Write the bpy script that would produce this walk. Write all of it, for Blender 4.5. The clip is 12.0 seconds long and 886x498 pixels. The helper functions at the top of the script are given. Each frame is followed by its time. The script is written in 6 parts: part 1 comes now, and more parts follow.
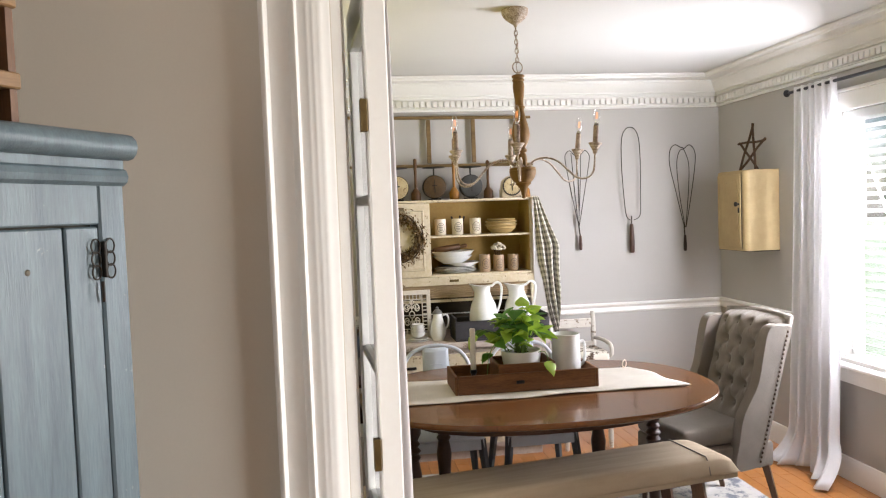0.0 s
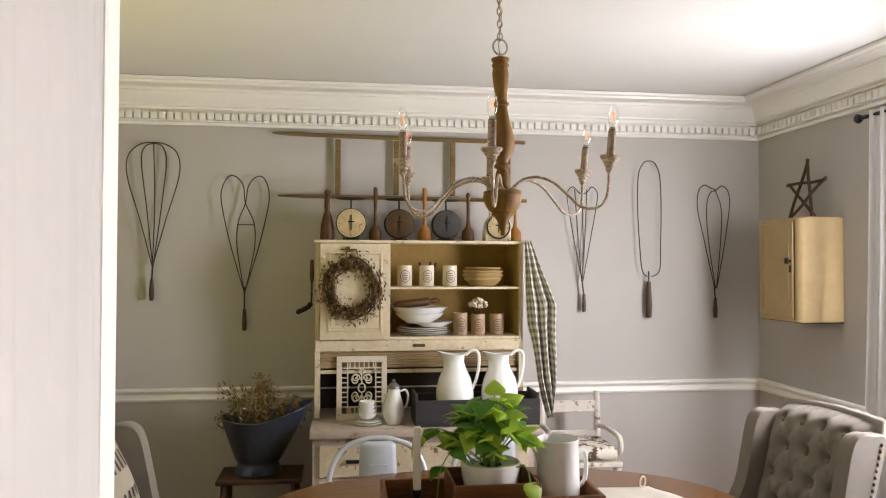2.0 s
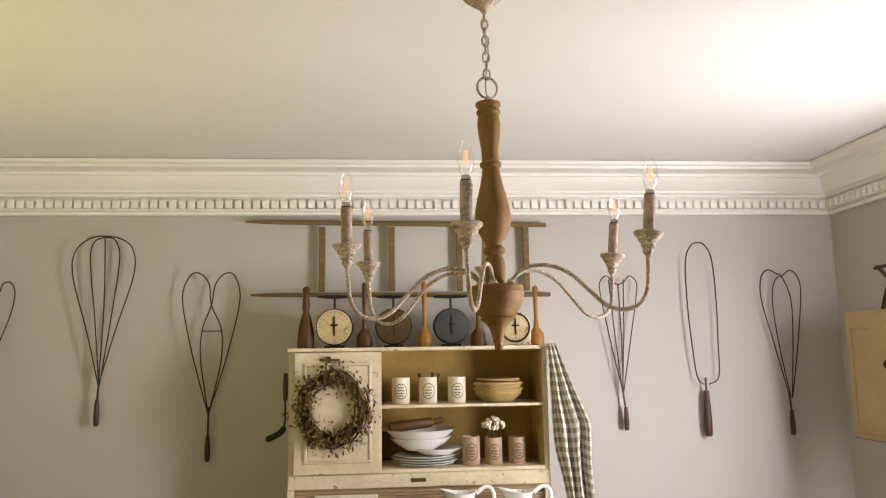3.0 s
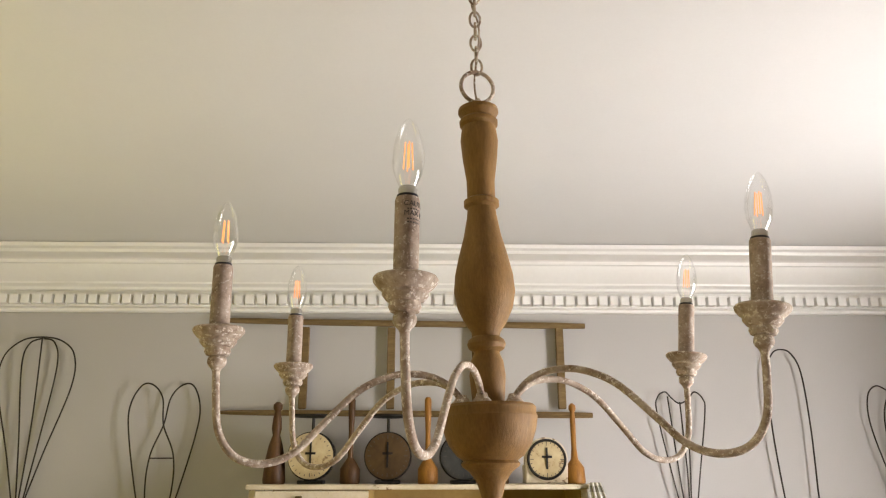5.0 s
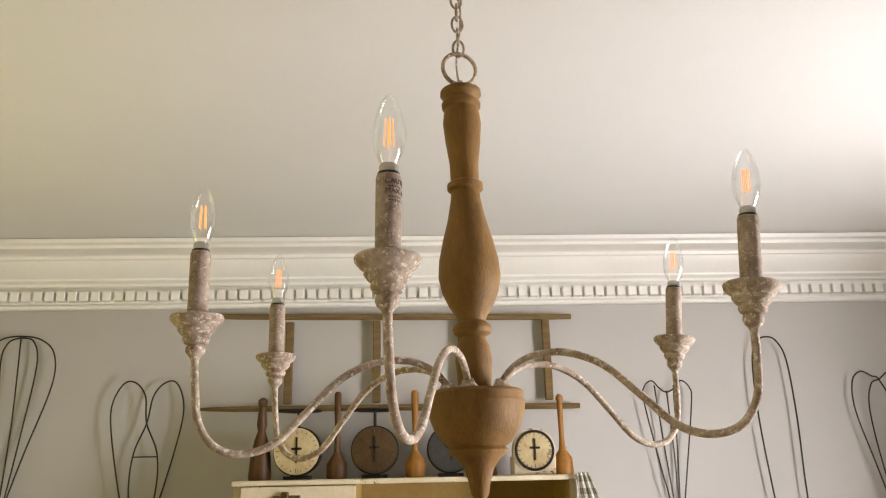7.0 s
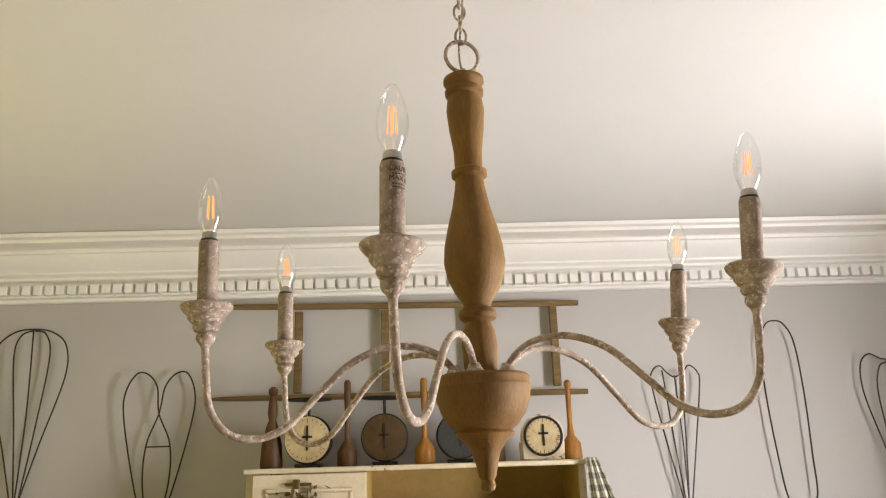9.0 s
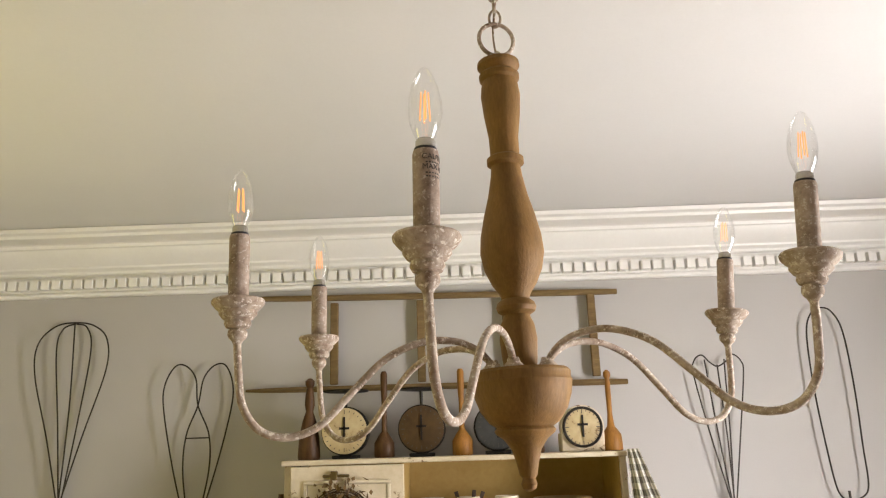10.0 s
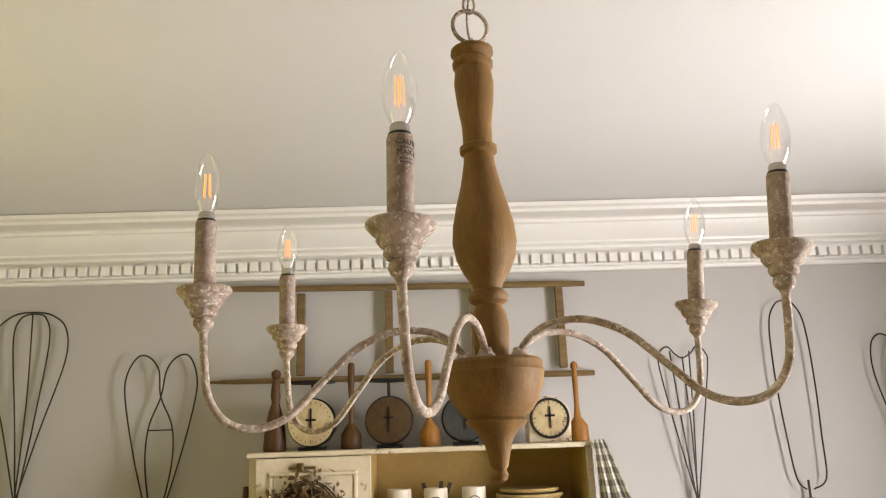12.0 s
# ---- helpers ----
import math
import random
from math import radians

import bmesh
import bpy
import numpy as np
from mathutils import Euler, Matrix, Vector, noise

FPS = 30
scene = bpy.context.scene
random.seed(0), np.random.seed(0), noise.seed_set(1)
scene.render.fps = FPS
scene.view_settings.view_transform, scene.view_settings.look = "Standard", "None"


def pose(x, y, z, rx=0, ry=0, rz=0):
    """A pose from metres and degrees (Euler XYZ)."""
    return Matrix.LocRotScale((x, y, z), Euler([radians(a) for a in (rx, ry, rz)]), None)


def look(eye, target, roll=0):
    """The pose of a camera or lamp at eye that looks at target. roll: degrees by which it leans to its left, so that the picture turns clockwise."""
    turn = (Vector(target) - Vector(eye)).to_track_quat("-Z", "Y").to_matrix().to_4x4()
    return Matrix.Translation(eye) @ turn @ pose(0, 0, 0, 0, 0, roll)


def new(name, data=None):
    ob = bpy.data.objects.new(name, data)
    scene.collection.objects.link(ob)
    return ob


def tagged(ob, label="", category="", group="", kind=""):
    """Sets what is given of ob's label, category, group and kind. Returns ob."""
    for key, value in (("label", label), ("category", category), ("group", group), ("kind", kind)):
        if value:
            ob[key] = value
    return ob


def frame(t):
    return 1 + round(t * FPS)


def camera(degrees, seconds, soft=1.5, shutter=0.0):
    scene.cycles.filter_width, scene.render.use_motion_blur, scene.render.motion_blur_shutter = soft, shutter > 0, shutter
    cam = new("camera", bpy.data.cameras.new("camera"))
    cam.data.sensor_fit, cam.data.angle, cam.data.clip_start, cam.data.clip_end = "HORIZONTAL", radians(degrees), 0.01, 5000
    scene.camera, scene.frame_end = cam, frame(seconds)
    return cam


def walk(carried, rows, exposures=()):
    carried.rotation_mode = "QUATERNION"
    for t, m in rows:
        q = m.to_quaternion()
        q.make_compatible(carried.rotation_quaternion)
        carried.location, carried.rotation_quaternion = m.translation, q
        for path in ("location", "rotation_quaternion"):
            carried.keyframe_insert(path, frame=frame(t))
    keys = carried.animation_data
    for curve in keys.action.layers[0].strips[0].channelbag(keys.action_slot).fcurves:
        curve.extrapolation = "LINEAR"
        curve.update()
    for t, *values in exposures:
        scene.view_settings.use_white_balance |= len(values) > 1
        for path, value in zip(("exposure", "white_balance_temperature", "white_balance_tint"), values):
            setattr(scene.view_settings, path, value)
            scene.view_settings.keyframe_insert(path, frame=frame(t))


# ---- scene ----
cam = camera(61.1, 12.0, 1.15)
PATH = [
    (0, (-0.086, 0.478, 1.536), (0.185, 2.457, 1.435), -2.1),
    (0.5, (-0.066, 0.618, 1.5), (0.216, 2.596, 1.4), -1.7),
    (1, (0.03, 0.875, 1.478), (0.308, 2.854, 1.38), -1.1),
    (1.5, (0.11, 1.173, 1.498), (0.376, 3.155, 1.459), -1.1),
    (2, (0.249, 1.504, 1.493), (0.514, 3.486, 1.532), 0.2),
    (2.5, (0.389, 1.837, 1.523), (0.56, 3.826, 1.646), -0.3),
    (3, (0.492, 2.16, 1.569), (0.65, 4.134, 1.851), -0.9),
    (3.5, (0.601, 2.444, 1.597), (0.656, 4.391, 2.05), 0.9),
    (3.7, (0.64, 2.56, 1.642), (0.649, 4.505, 2.109), 0.4),
    (5.3, (0.654, 2.805, 1.627), (0.707, 4.716, 2.215), -0.2),
    (5.5, (0.654, 2.808, 1.624), (0.713, 4.72, 2.207), -0.3),
    (6, (0.653, 2.815, 1.622), (0.723, 4.729, 2.198), -0.6),
    (6.5, (0.654, 2.819, 1.623), (0.732, 4.734, 2.194), -0.9),
    (7, (0.656, 2.823, 1.622), (0.738, 4.738, 2.191), -1.2),
    (9, (0.659, 2.814, 1.616), (0.72, 4.738, 2.158), -1.8),
    (9.5, (0.66, 2.816, 1.616), (0.713, 4.743, 2.149), -1.6),
    (10, (0.658, 2.843, 1.627), (0.626, 4.776, 2.143), -1.8),
    (10.5, (0.648, 2.872, 1.633), (0.653, 4.809, 2.132), -2.1),
    (11, (0.645, 2.879, 1.629), (0.679, 4.816, 2.124), -1.8),
    (11.5, (0.648, 2.865, 1.63), (0.695, 4.8, 2.131), -1.9),
    (12, (0.652, 2.856, 1.627), (0.707, 4.793, 2.119), -2.0),
]
walk(cam, [(t, look(eye, target, roll)) for t, eye, target, roll in PATH],
     exposures=[(0, 0.5, 6250, 11), (1.0, 0.47, 6300, 11), (1.5, 0.38, 6400, 12), (2.0, 0.2, 6600, 12), (2.5, 0.42, 6850, 13), (3.5, 0.24, 6800, 11), (5.5, 0.22, 6750, 11), (12, 0.27, 6750, 11)])

# ---- light ----
world = bpy.data.worlds.new("sky")
world.use_nodes = True
scene.world = world
_n = world.node_tree.nodes
_sky = _n.new("ShaderNodeTexSky")
_sky.sky_type = "NISHITA"
_sky.sun_disc = False
_sky.sun_elevation, _sky.sun_rotation = radians(50), radians(115)
world.node_tree.links.new(_sky.outputs[0], _n["Background"].inputs[0])
_n["Background"].inputs[1].default_value = 0.07
sun = new("sun", bpy.data.lights.new("sun", "SUN"))
sun.data.energy, sun.data.angle, sun.data.color = 1.0, radians(15), (1, 0.95, 0.88)
sun.matrix_world = look((8, -3.7, 10.5), (0, 0, 0))


def opening_light(name, at, target, sx, sy, watts, color):
    """An area lamp set in a wall opening, for daylight or fill."""
    la = bpy.data.lights.new(name, "AREA")
    la.shape, la.size, la.size_y, la.energy, la.color = "RECTANGLE", sx, sy, watts, color
    ob = new(name, la)
    ob.matrix_world = look(at, target)
    return ob


opening_light("daylight_right", (2.69, 3.88, 1.3), (1.30, 4.85, 0.80), 0.66, 1.25, 112, (0.97, 0.96, 1.0))
opening_light("daylight_left", (-1.42, 3.55, 1.35), (-0.6, 4.7, 3.6), 1.1, 1.2, 12, (1.0, 0.88, 0.08))
opening_light("daylight_hall", (2.09, 1.30, 1.4), (-1, 1.4, 1.45), 0.80, 1.25, 38, (1.0, 0.96, 0.9))
# Unseen fill lamp, added to brighten the hall wall; no window is known there.
opening_light("fill_hall_left", (-1.44, -0.9, 1.4), (0.3, 1.9, 1.45), 0.95, 1.25, 14, (1.0, 0.96, 0.9))

# ---- materials ----


def _node(nt, kind, **inputs):
    nd = nt.nodes.new(kind)
    for k, v in inputs.items():
        nd.inputs[k.replace("_", " ")].default_value = v
    return nd


def mat(name, c1, c2=None, scale=6.0, rough=0.6, metal=0.0, bump=0.15, fine=60.0, stretch=(1, 1, 1), spots=None,
        spot_scale=25.0, spot_amount=0.35, coat=0.0, bumpdist=0.002, rand=0.0, sheen=0.0, spec=0.4):
    """A surface with broad tone variation, fine grain, relief and, if spots is given, worn patches of that colour."""
    m = bpy.data.materials.new(name)
    m.use_nodes = True
    nt = m.node_tree
    lk = nt.links.new
    b = nt.nodes["Principled BSDF"]
    b.inputs["Roughness"].default_value = rough
    b.inputs["Metallic"].default_value = metal
    b.inputs["Specular IOR Level"].default_value = spec
    b.inputs["Coat Weight"].default_value = coat
    b.inputs["Sheen Weight"].default_value = sheen
    tc = nt.nodes.new("ShaderNodeTexCoord")
    mp = nt.nodes.new("ShaderNodeMapping")
    mp.inputs["Scale"].default_value = stretch
    lk(tc.outputs["Object"], mp.inputs[0])
    n1 = _node(nt, "ShaderNodeTexNoise", Scale=scale, Detail=5.0, Roughness=0.6)
    n2 = _node(nt, "ShaderNodeTexNoise", Scale=fine, Detail=4.0, Roughness=0.65)
    lk(mp.outputs[0], n1.inputs["Vector"])
    lk(mp.outputs[0], n2.inputs["Vector"])
    c2 = c2 or tuple(x * 0.8 for x in c1)
    mx = nt.nodes.new("ShaderNodeMix")
    mx.data_type = "RGBA"
    mx.inputs[6].default_value, mx.inputs[7].default_value = (*c1, 1), (*c2, 1)
    av = _node(nt, "ShaderNodeMath")
    av.operation = "MULTIPLY_ADD"
    av.inputs[1].default_value, av.inputs[2].default_value = 0.4, -0.02
    ad = nt.nodes.new("ShaderNodeMath")
    ad.operation = "MULTIPLY_ADD"
    ad.inputs[1].default_value = 0.6
    lk(n2.outputs["Fac"], av.inputs[0])
    lk(n1.outputs["Fac"], ad.inputs[0])
    lk(av.outputs[0], ad.inputs[2])
    rp = nt.nodes.new("ShaderNodeMapRange")
    rp.inputs["From Min"].default_value, rp.inputs["From Max"].default_value = 0.33, 0.64
    lk(ad.outputs[0], rp.inputs["Value"])
    fac = rp.outputs[0]
    if rand:
        oi = nt.nodes.new("ShaderNodeObjectInfo")
        rm = nt.nodes.new("ShaderNodeMath")
        rm.operation, rm.inputs[1].default_value = "MULTIPLY_ADD", rand
        lk(oi.outputs["Random"], rm.inputs[0])
        hm = nt.nodes.new("ShaderNodeMath")
        hm.operation, hm.inputs[1].default_value = "MULTIPLY", 1 - rand
        lk(fac, hm.inputs[0])
        lk(hm.outputs[0], rm.inputs[2])
        fac = rm.outputs[0]
    lk(fac, mx.inputs[0])
    col = mx.outputs[2]
    if spots:
        n3 = _node(nt, "ShaderNodeTexNoise", Scale=spot_scale, Detail=8.0, Roughness=0.7)
        lk(tc.outputs["Object"], n3.inputs["Vector"])
        r3 = nt.nodes.new("ShaderNodeMapRange")
        e = 0.72 - 0.42 * spot_amount
        r3.inputs["From Min"].default_value, r3.inputs["From Max"].default_value = e, e + 0.06
        lk(n3.outputs["Fac"], r3.inputs["Value"])
        m3 = nt.nodes.new("ShaderNodeMix")
        m3.data_type = "RGBA"
        m3.inputs[7].default_value = (*spots, 1)
        lk(r3.outputs[0], m3.inputs[0])
        lk(col, m3.inputs[6])
        col = m3.outputs[2]
    lk(col, b.inputs["Base Color"])
    if bump:
        bp = _node(nt, "ShaderNodeBump", Strength=bump, Distance=bumpdist)
        lk(n2.outputs["Fac"], bp.inputs["Height"])
        lk(bp.outputs[0], b.inputs["Normal"])
    return m


def check_mat(name, light, dark, size):
    """Woven gingham: threads of two colours crossing, laid out by the cloth's own coordinates."""
    m = mat(name, light, None, 20, 0.9, 0, 0.3, 400)
    nt = m.node_tree
    uv = nt.nodes.new("ShaderNodeUVMap")
    sp = nt.nodes.new("ShaderNodeSeparateXYZ")
    nt.links.new(uv.outputs[0], sp.inputs[0])
    outs = []
    for k in range(2):
        a = _node(nt, "ShaderNodeMath")
        a.operation, a.inputs[1].default_value = "PINGPONG", size
        nt.links.new(sp.outputs[k], a.inputs[0])
        g = _node(nt, "ShaderNodeMath")
        g.operation, g.inputs[1].default_value = "GREATER_THAN", size / 2
        nt.links.new(a.outputs[0], g.inputs[0])
        outs.append(g)
    s = _node(nt, "ShaderNodeMath")
    s.operation = "ADD"
    nt.links.new(outs[0].outputs[0], s.inputs[0])
    nt.links.new(outs[1].outputs[0], s.inputs[1])
    h = _node(nt, "ShaderNodeMath")
    h.operation, h.inputs[1].default_value = "MULTIPLY", 0.5
    nt.links.new(s.outputs[0], h.inputs[0])
    mx = nt.nodes.new("ShaderNodeMix")
    mx.data_type = "RGBA"
    mx.inputs[6].default_value, mx.inputs[7].default_value = (*light, 1), (*dark, 1)
    nt.links.new(h.outputs[0], mx.inputs[0])
    nt.links.new(mx.outputs[2], nt.nodes["Principled BSDF"].inputs["Base Color"])
    return m


def sheer_mat(name, color, through_amount):
    """Thin cloth that lets part of the light through."""
    m = mat(name, color, tuple(x * 0.94 for x in color), 30, 0.9, 0, 0.25, 500)
    nt = m.node_tree
    tr = nt.nodes.new("ShaderNodeBsdfTranslucent")
    tr.inputs[0].default_value = (*color, 1)
    mx = nt.nodes.new("ShaderNodeMixShader")
    mx.inputs[0].default_value = through_amount
    nt.links.new(nt.nodes["Principled BSDF"].outputs[0], mx.inputs[1])
    nt.links.new(tr.outputs[0], mx.inputs[2])
    nt.links.new(mx.outputs[0], nt.nodes["Material Output"].inputs[0])
    return m


def glass_mat(name, rough=0.0):
    m = bpy.data.materials.new(name)
    m.use_nodes = True
    b = m.node_tree.nodes["Principled BSDF"]
    b.inputs["Transmission Weight"].default_value = 1.0
    b.inputs["Roughness"].default_value = rough
    b.inputs["IOR"].default_value = 1.45
    return m


def glow_mat(name, color, strength):
    m = bpy.data.materials.new(name)
    m.use_nodes = True
    b = m.node_tree.nodes["Principled BSDF"]
    b.inputs["Base Color"].default_value = (*(x * 0.1 for x in color), 1)
    b.inputs["Emission Color"].default_value = (*color, 1)
    b.inputs["Emission Strength"].default_value = strength
    return m


M_WALL = mat("grey wall paint", (0.42, 0.40, 0.375), (0.40, 0.38, 0.355), 2.5, 0.75, 0, 0.12, 180, bumpdist=0.001)
M_HALLWALL = mat("beige wall paint", (0.65, 0.605, 0.525), (0.62, 0.575, 0.50), 2.5, 0.75, 0, 0.12, 180, bumpdist=0.001)
M_CEIL = mat("ceiling paint", (0.72, 0.71, 0.69), (0.69, 0.68, 0.66), 2, 0.9, 0, 0.2, 150, bumpdist=0.001)
M_TRIM = mat("white trim paint", (0.78, 0.765, 0.73), (0.74, 0.72, 0.68), 4, 0.4, 0, 0.08, 60)
M_GAP = mat("dark joint", (0.10, 0.085, 0.06), (0.07, 0.06, 0.045), 10, 0.9, 0, 0)
M_OAK = mat("oak floor", (0.46, 0.20, 0.06), (0.30, 0.115, 0.03), 3, 0.28, 0, 0.15, 30, (1, 12, 1), rand=0.45)
M_TABLE = mat("walnut tabletop", (0.185, 0.079, 0.026), (0.105, 0.042, 0.0145), 3, 0.27, 0, 0.1, 22, (1, 14, 1), coat=0.25)
M_TABLEDARK = mat("dark table leg wood", (0.055, 0.023, 0.011), (0.03, 0.013, 0.007), 4, 0.4, 0, 0.1, 40, (8, 8, 1))
M_TRAY = mat("brown box wood", (0.20, 0.080, 0.022), (0.075, 0.027, 0.009), 5, 0.6, 0, 0.35, 40, (1, 9, 9))
M_LINEN = mat("cream linen", (0.67, 0.62, 0.555), (0.58, 0.535, 0.475), 12, 0.95, 0, 0.5, 500)
M_UPH = mat("oatmeal linen upholstery", (0.235, 0.203, 0.170), (0.185, 0.158, 0.131), 8, 0.95, 0, 0.5, 600, sheen=0.2)
M_BENCH = mat("striped bench cloth", (0.47, 0.375, 0.265), (0.345, 0.27, 0.185), 6, 0.95, 0, 0.4, 500, (0.4, 6, 1))
M_NAIL = mat("bronze nailhead", (0.09, 0.06, 0.04), (0.05, 0.035, 0.025), 30, 0.35, 0.8, 0)
M_DARKWOOD = mat("brown chair leg wood", (0.12, 0.06, 0.03), (0.07, 0.035, 0.018), 5, 0.5, 0, 0.2, 50, (6, 6, 1))
M_CREAM = mat("chipped cream paint", (0.60, 0.52, 0.385), (0.47, 0.385, 0.25), 5, 0.5, 0, 0.35, 40, spots=(0.15, 0.085, 0.035), spot_scale=24, spot_amount=0.31)
M_TAN = mat("mustard inner paint", (0.39, 0.26, 0.085), (0.30, 0.19, 0.058), 4, 0.7, 0, 0.2, 40, spec=0.2)
M_BARE = mat("worn bare boards", (0.36, 0.26, 0.15), (0.24, 0.16, 0.085), 4, 0.7, 0, 0.3, 40, (1, 8, 8))
M_PINK = mat("pale worn counter", (0.50, 0.42, 0.36), (0.38, 0.31, 0.26), 5, 0.5, 0, 0.2, 40, spots=(0.22, 0.16, 0.11), spot_scale=14, spot_amount=0.3)
# Shade of the hutch's lower recess is put into this near-black colour.
M_INSIDESHADE = mat("shaded cabinet inside", (0.045, 0.032, 0.02), (0.03, 0.022, 0.014), 5, 0.8, 0, 0.2)
M_BLUE = mat("worn blue paint", (0.112, 0.149, 0.166), (0.058, 0.081, 0.094), 3, 0.36, 0, 0.28, 26, (14, 14, 1.2), spots=(0.30, 0.30, 0.28), spot_scale=40, spot_amount=0.12)
M_IRON = mat("dark iron", (0.03, 0.0252, 0.021), (0.018, 0.0156, 0.0132), 20, 0.55, 0.7, 0.3, 120, spots=(0.16, 0.09, 0.05), spot_scale=60, spot_amount=0.25)
M_WIRE = mat("aged steel wire", (0.0468, 0.0385, 0.0303), (0.0275, 0.0231, 0.0187), 30, 0.5, 0.7, 0.2, 200)
M_BLACK = mat("black paint", (0.012, 0.013, 0.018), (0.02, 0.02, 0.026), 5, 0.3, 0, 0.1)
M_HANDLE = mat("dark wood handle", (0.039, 0.0195, 0.0111), (0.0228, 0.0117, 0.00715), 20, 0.5, 0, 0.2, 80, (4, 4, 1))
M_REDHANDLE = mat("red-brown wood handle", (0.068, 0.0272, 0.0144), (0.04, 0.016, 0.0088), 20, 0.45, 0, 0.2, 80, (4, 4, 1))
M_LADDER = mat("weathered ladder wood", (0.20, 0.135, 0.058), (0.105, 0.066, 0.028), 6, 0.8, 0, 0.4, 50, (1, 8, 8), spec=0.15)
M_CHWOOD = mat("turned brown chandelier wood", (0.235, 0.128, 0.038), (0.13, 0.068, 0.019), 7, 0.6, 0, 0.35, 60, (5, 5, 1.2), spec=0.2)
M_CHMETAL = mat("whitewashed rust metal", (0.55, 0.47, 0.38), (0.17, 0.105, 0.066), 32, 0.8, 0, 0.6, 130, spots=(0.68, 0.62, 0.53), spot_scale=170, spot_amount=0.42, spec=0.15)
M_SLEEVE = mat("grey-brown candle sleeve", (0.44, 0.355, 0.285), (0.19, 0.135, 0.10), 42, 0.85, 0, 0.5, 150, spots=(0.52, 0.46, 0.39), spot_scale=200, spot_amount=0.38, spec=0.15)
M_CHROME = mat("bright socket metal", (0.55, 0.52, 0.47), (0.45, 0.43, 0.39), 30, 0.25, 1.0, 0)
M_GLASS = glass_mat("clear glass")
M_BULB = bpy.data.materials.new("thin bulb glass")
M_BULB.use_nodes = True
_nt = M_BULB.node_tree
_tr, _gl, _fr, _mx = (_nt.nodes.new(k) for k in ("ShaderNodeBsdfTransparent", "ShaderNodeBsdfGlossy", "ShaderNodeLayerWeight", "ShaderNodeMixShader"))
_gl.inputs["Roughness"].default_value = 0.02
_fr.inputs["Blend"].default_value = 0.12
_gl.inputs["Color"].default_value = (0.9, 0.9, 0.9, 1)
_nt.links.new(_fr.outputs["Facing"], _mx.inputs[0])
_nt.links.new(_tr.outputs[0], _mx.inputs[1])
_nt.links.new(_gl.outputs[0], _mx.inputs[2])
_nt.links.new(_mx.outputs[0], _nt.nodes["Material Output"].inputs[0])
M_FILAMENT = glow_mat("warm filament", (1.0, 0.36, 0.11), 1.3)
M_CERAMIC = mat("white ironstone glaze", (0.75, 0.74, 0.72), (0.69, 0.68, 0.655), 8, 0.2, 0, 0.04, 50, coat=0.3)
M_CROCK = mat("cream stoneware", (0.60, 0.53, 0.42), (0.52, 0.45, 0.34), 10, 0.4, 0, 0.1, 60, spots=(0.38, 0.29, 0.18), spot_scale=30, spot_amount=0.15)
M_CROCKTAN = mat("tan salt-glaze stoneware", (0.36, 0.25, 0.155), (0.26, 0.17, 0.10), 14, 0.4, 0, 0.15, 60, spots=(0.17, 0.10, 0.055), spot_scale=40, spot_amount=0.3)
M_YELLOWWARE = mat("yellow ware", (0.36, 0.255, 0.105), (0.28, 0.19, 0.075), 10, 0.4, 0, 0.1)
M_PRINT = mat("dark printed mark", (0.07, 0.06, 0.05), None, 60, 0.6, 0, 0)
M_LEAF = mat("pothos leaf", (0.42, 0.56, 0.06), (0.17, 0.34, 0.03), 14, 0.35, 0, 0.2, 60, rand=0.5)
M_LEAFDARK = mat("dark pothos leaf", (0.12, 0.28, 0.035), (0.045, 0.14, 0.02), 14, 0.35, 0, 0.2, 60, rand=0.5)
M_STEM = mat("green stem", (0.16, 0.24, 0.06), None, 20, 0.5, 0, 0)
M_SOIL = mat("potting soil", (0.03, 0.022, 0.015), None, 40, 0.95, 0, 0.8, 120)
M_TWIG = mat("dry twig", (0.075, 0.038, 0.016), (0.035, 0.018, 0.008), 20, 0.85, 0, 0.4, 120)
M_DRYLEAF = mat("dried olive leaf", (0.165, 0.095, 0.028), (0.070, 0.038, 0.013), 20, 0.8, 0, 0.2, rand=0.3)
M_DRYGOLD = mat("dried golden stems", (0.22, 0.15, 0.05), (0.13, 0.085, 0.03), 20, 0.85, 0, 0.2)
M_ZINC = mat("galvanised blue-grey zinc", (0.0975, 0.116, 0.165), (0.0562, 0.0675, 0.0975), 7, 0.4, 0.75, 0.2, 50)
M_TOLIX = mat("pale painted steel", (0.55, 0.58, 0.63), (0.50, 0.53, 0.58), 6, 0.35, 0.1, 0.05)
# Steel of the chair legs, with the under-table shade put into its grey.
M_TOLIXSHADE = mat("shaded pale steel", (0.10, 0.105, 0.12), (0.075, 0.08, 0.09), 6, 0.4, 0.3, 0.05)
M_SHABBY = mat("shabby white chair paint", (0.58, 0.54, 0.48), (0.50, 0.46, 0.40), 6, 0.6, 0, 0.3, 50, spots=(0.17, 0.11, 0.07), spot_scale=22, spot_amount=0.38)
M_BOX = mat("charcoal box wood", (0.035, 0.0315, 0.0336), (0.021, 0.0189, 0.0203), 6, 0.7, 0, 0.4, 40, (1, 8, 8))
M_GINGHAM = check_mat("gingham cloth", (0.64, 0.60, 0.51), (0.17, 0.16, 0.13), 0.017)
M_GRILLE = mat("chipped white iron", (0.60, 0.54, 0.46), (0.50, 0.44, 0.36), 20, 0.6, 0, 0.3, 80, spots=(0.20, 0.12, 0.07), spot_scale=50, spot_amount=0.2)
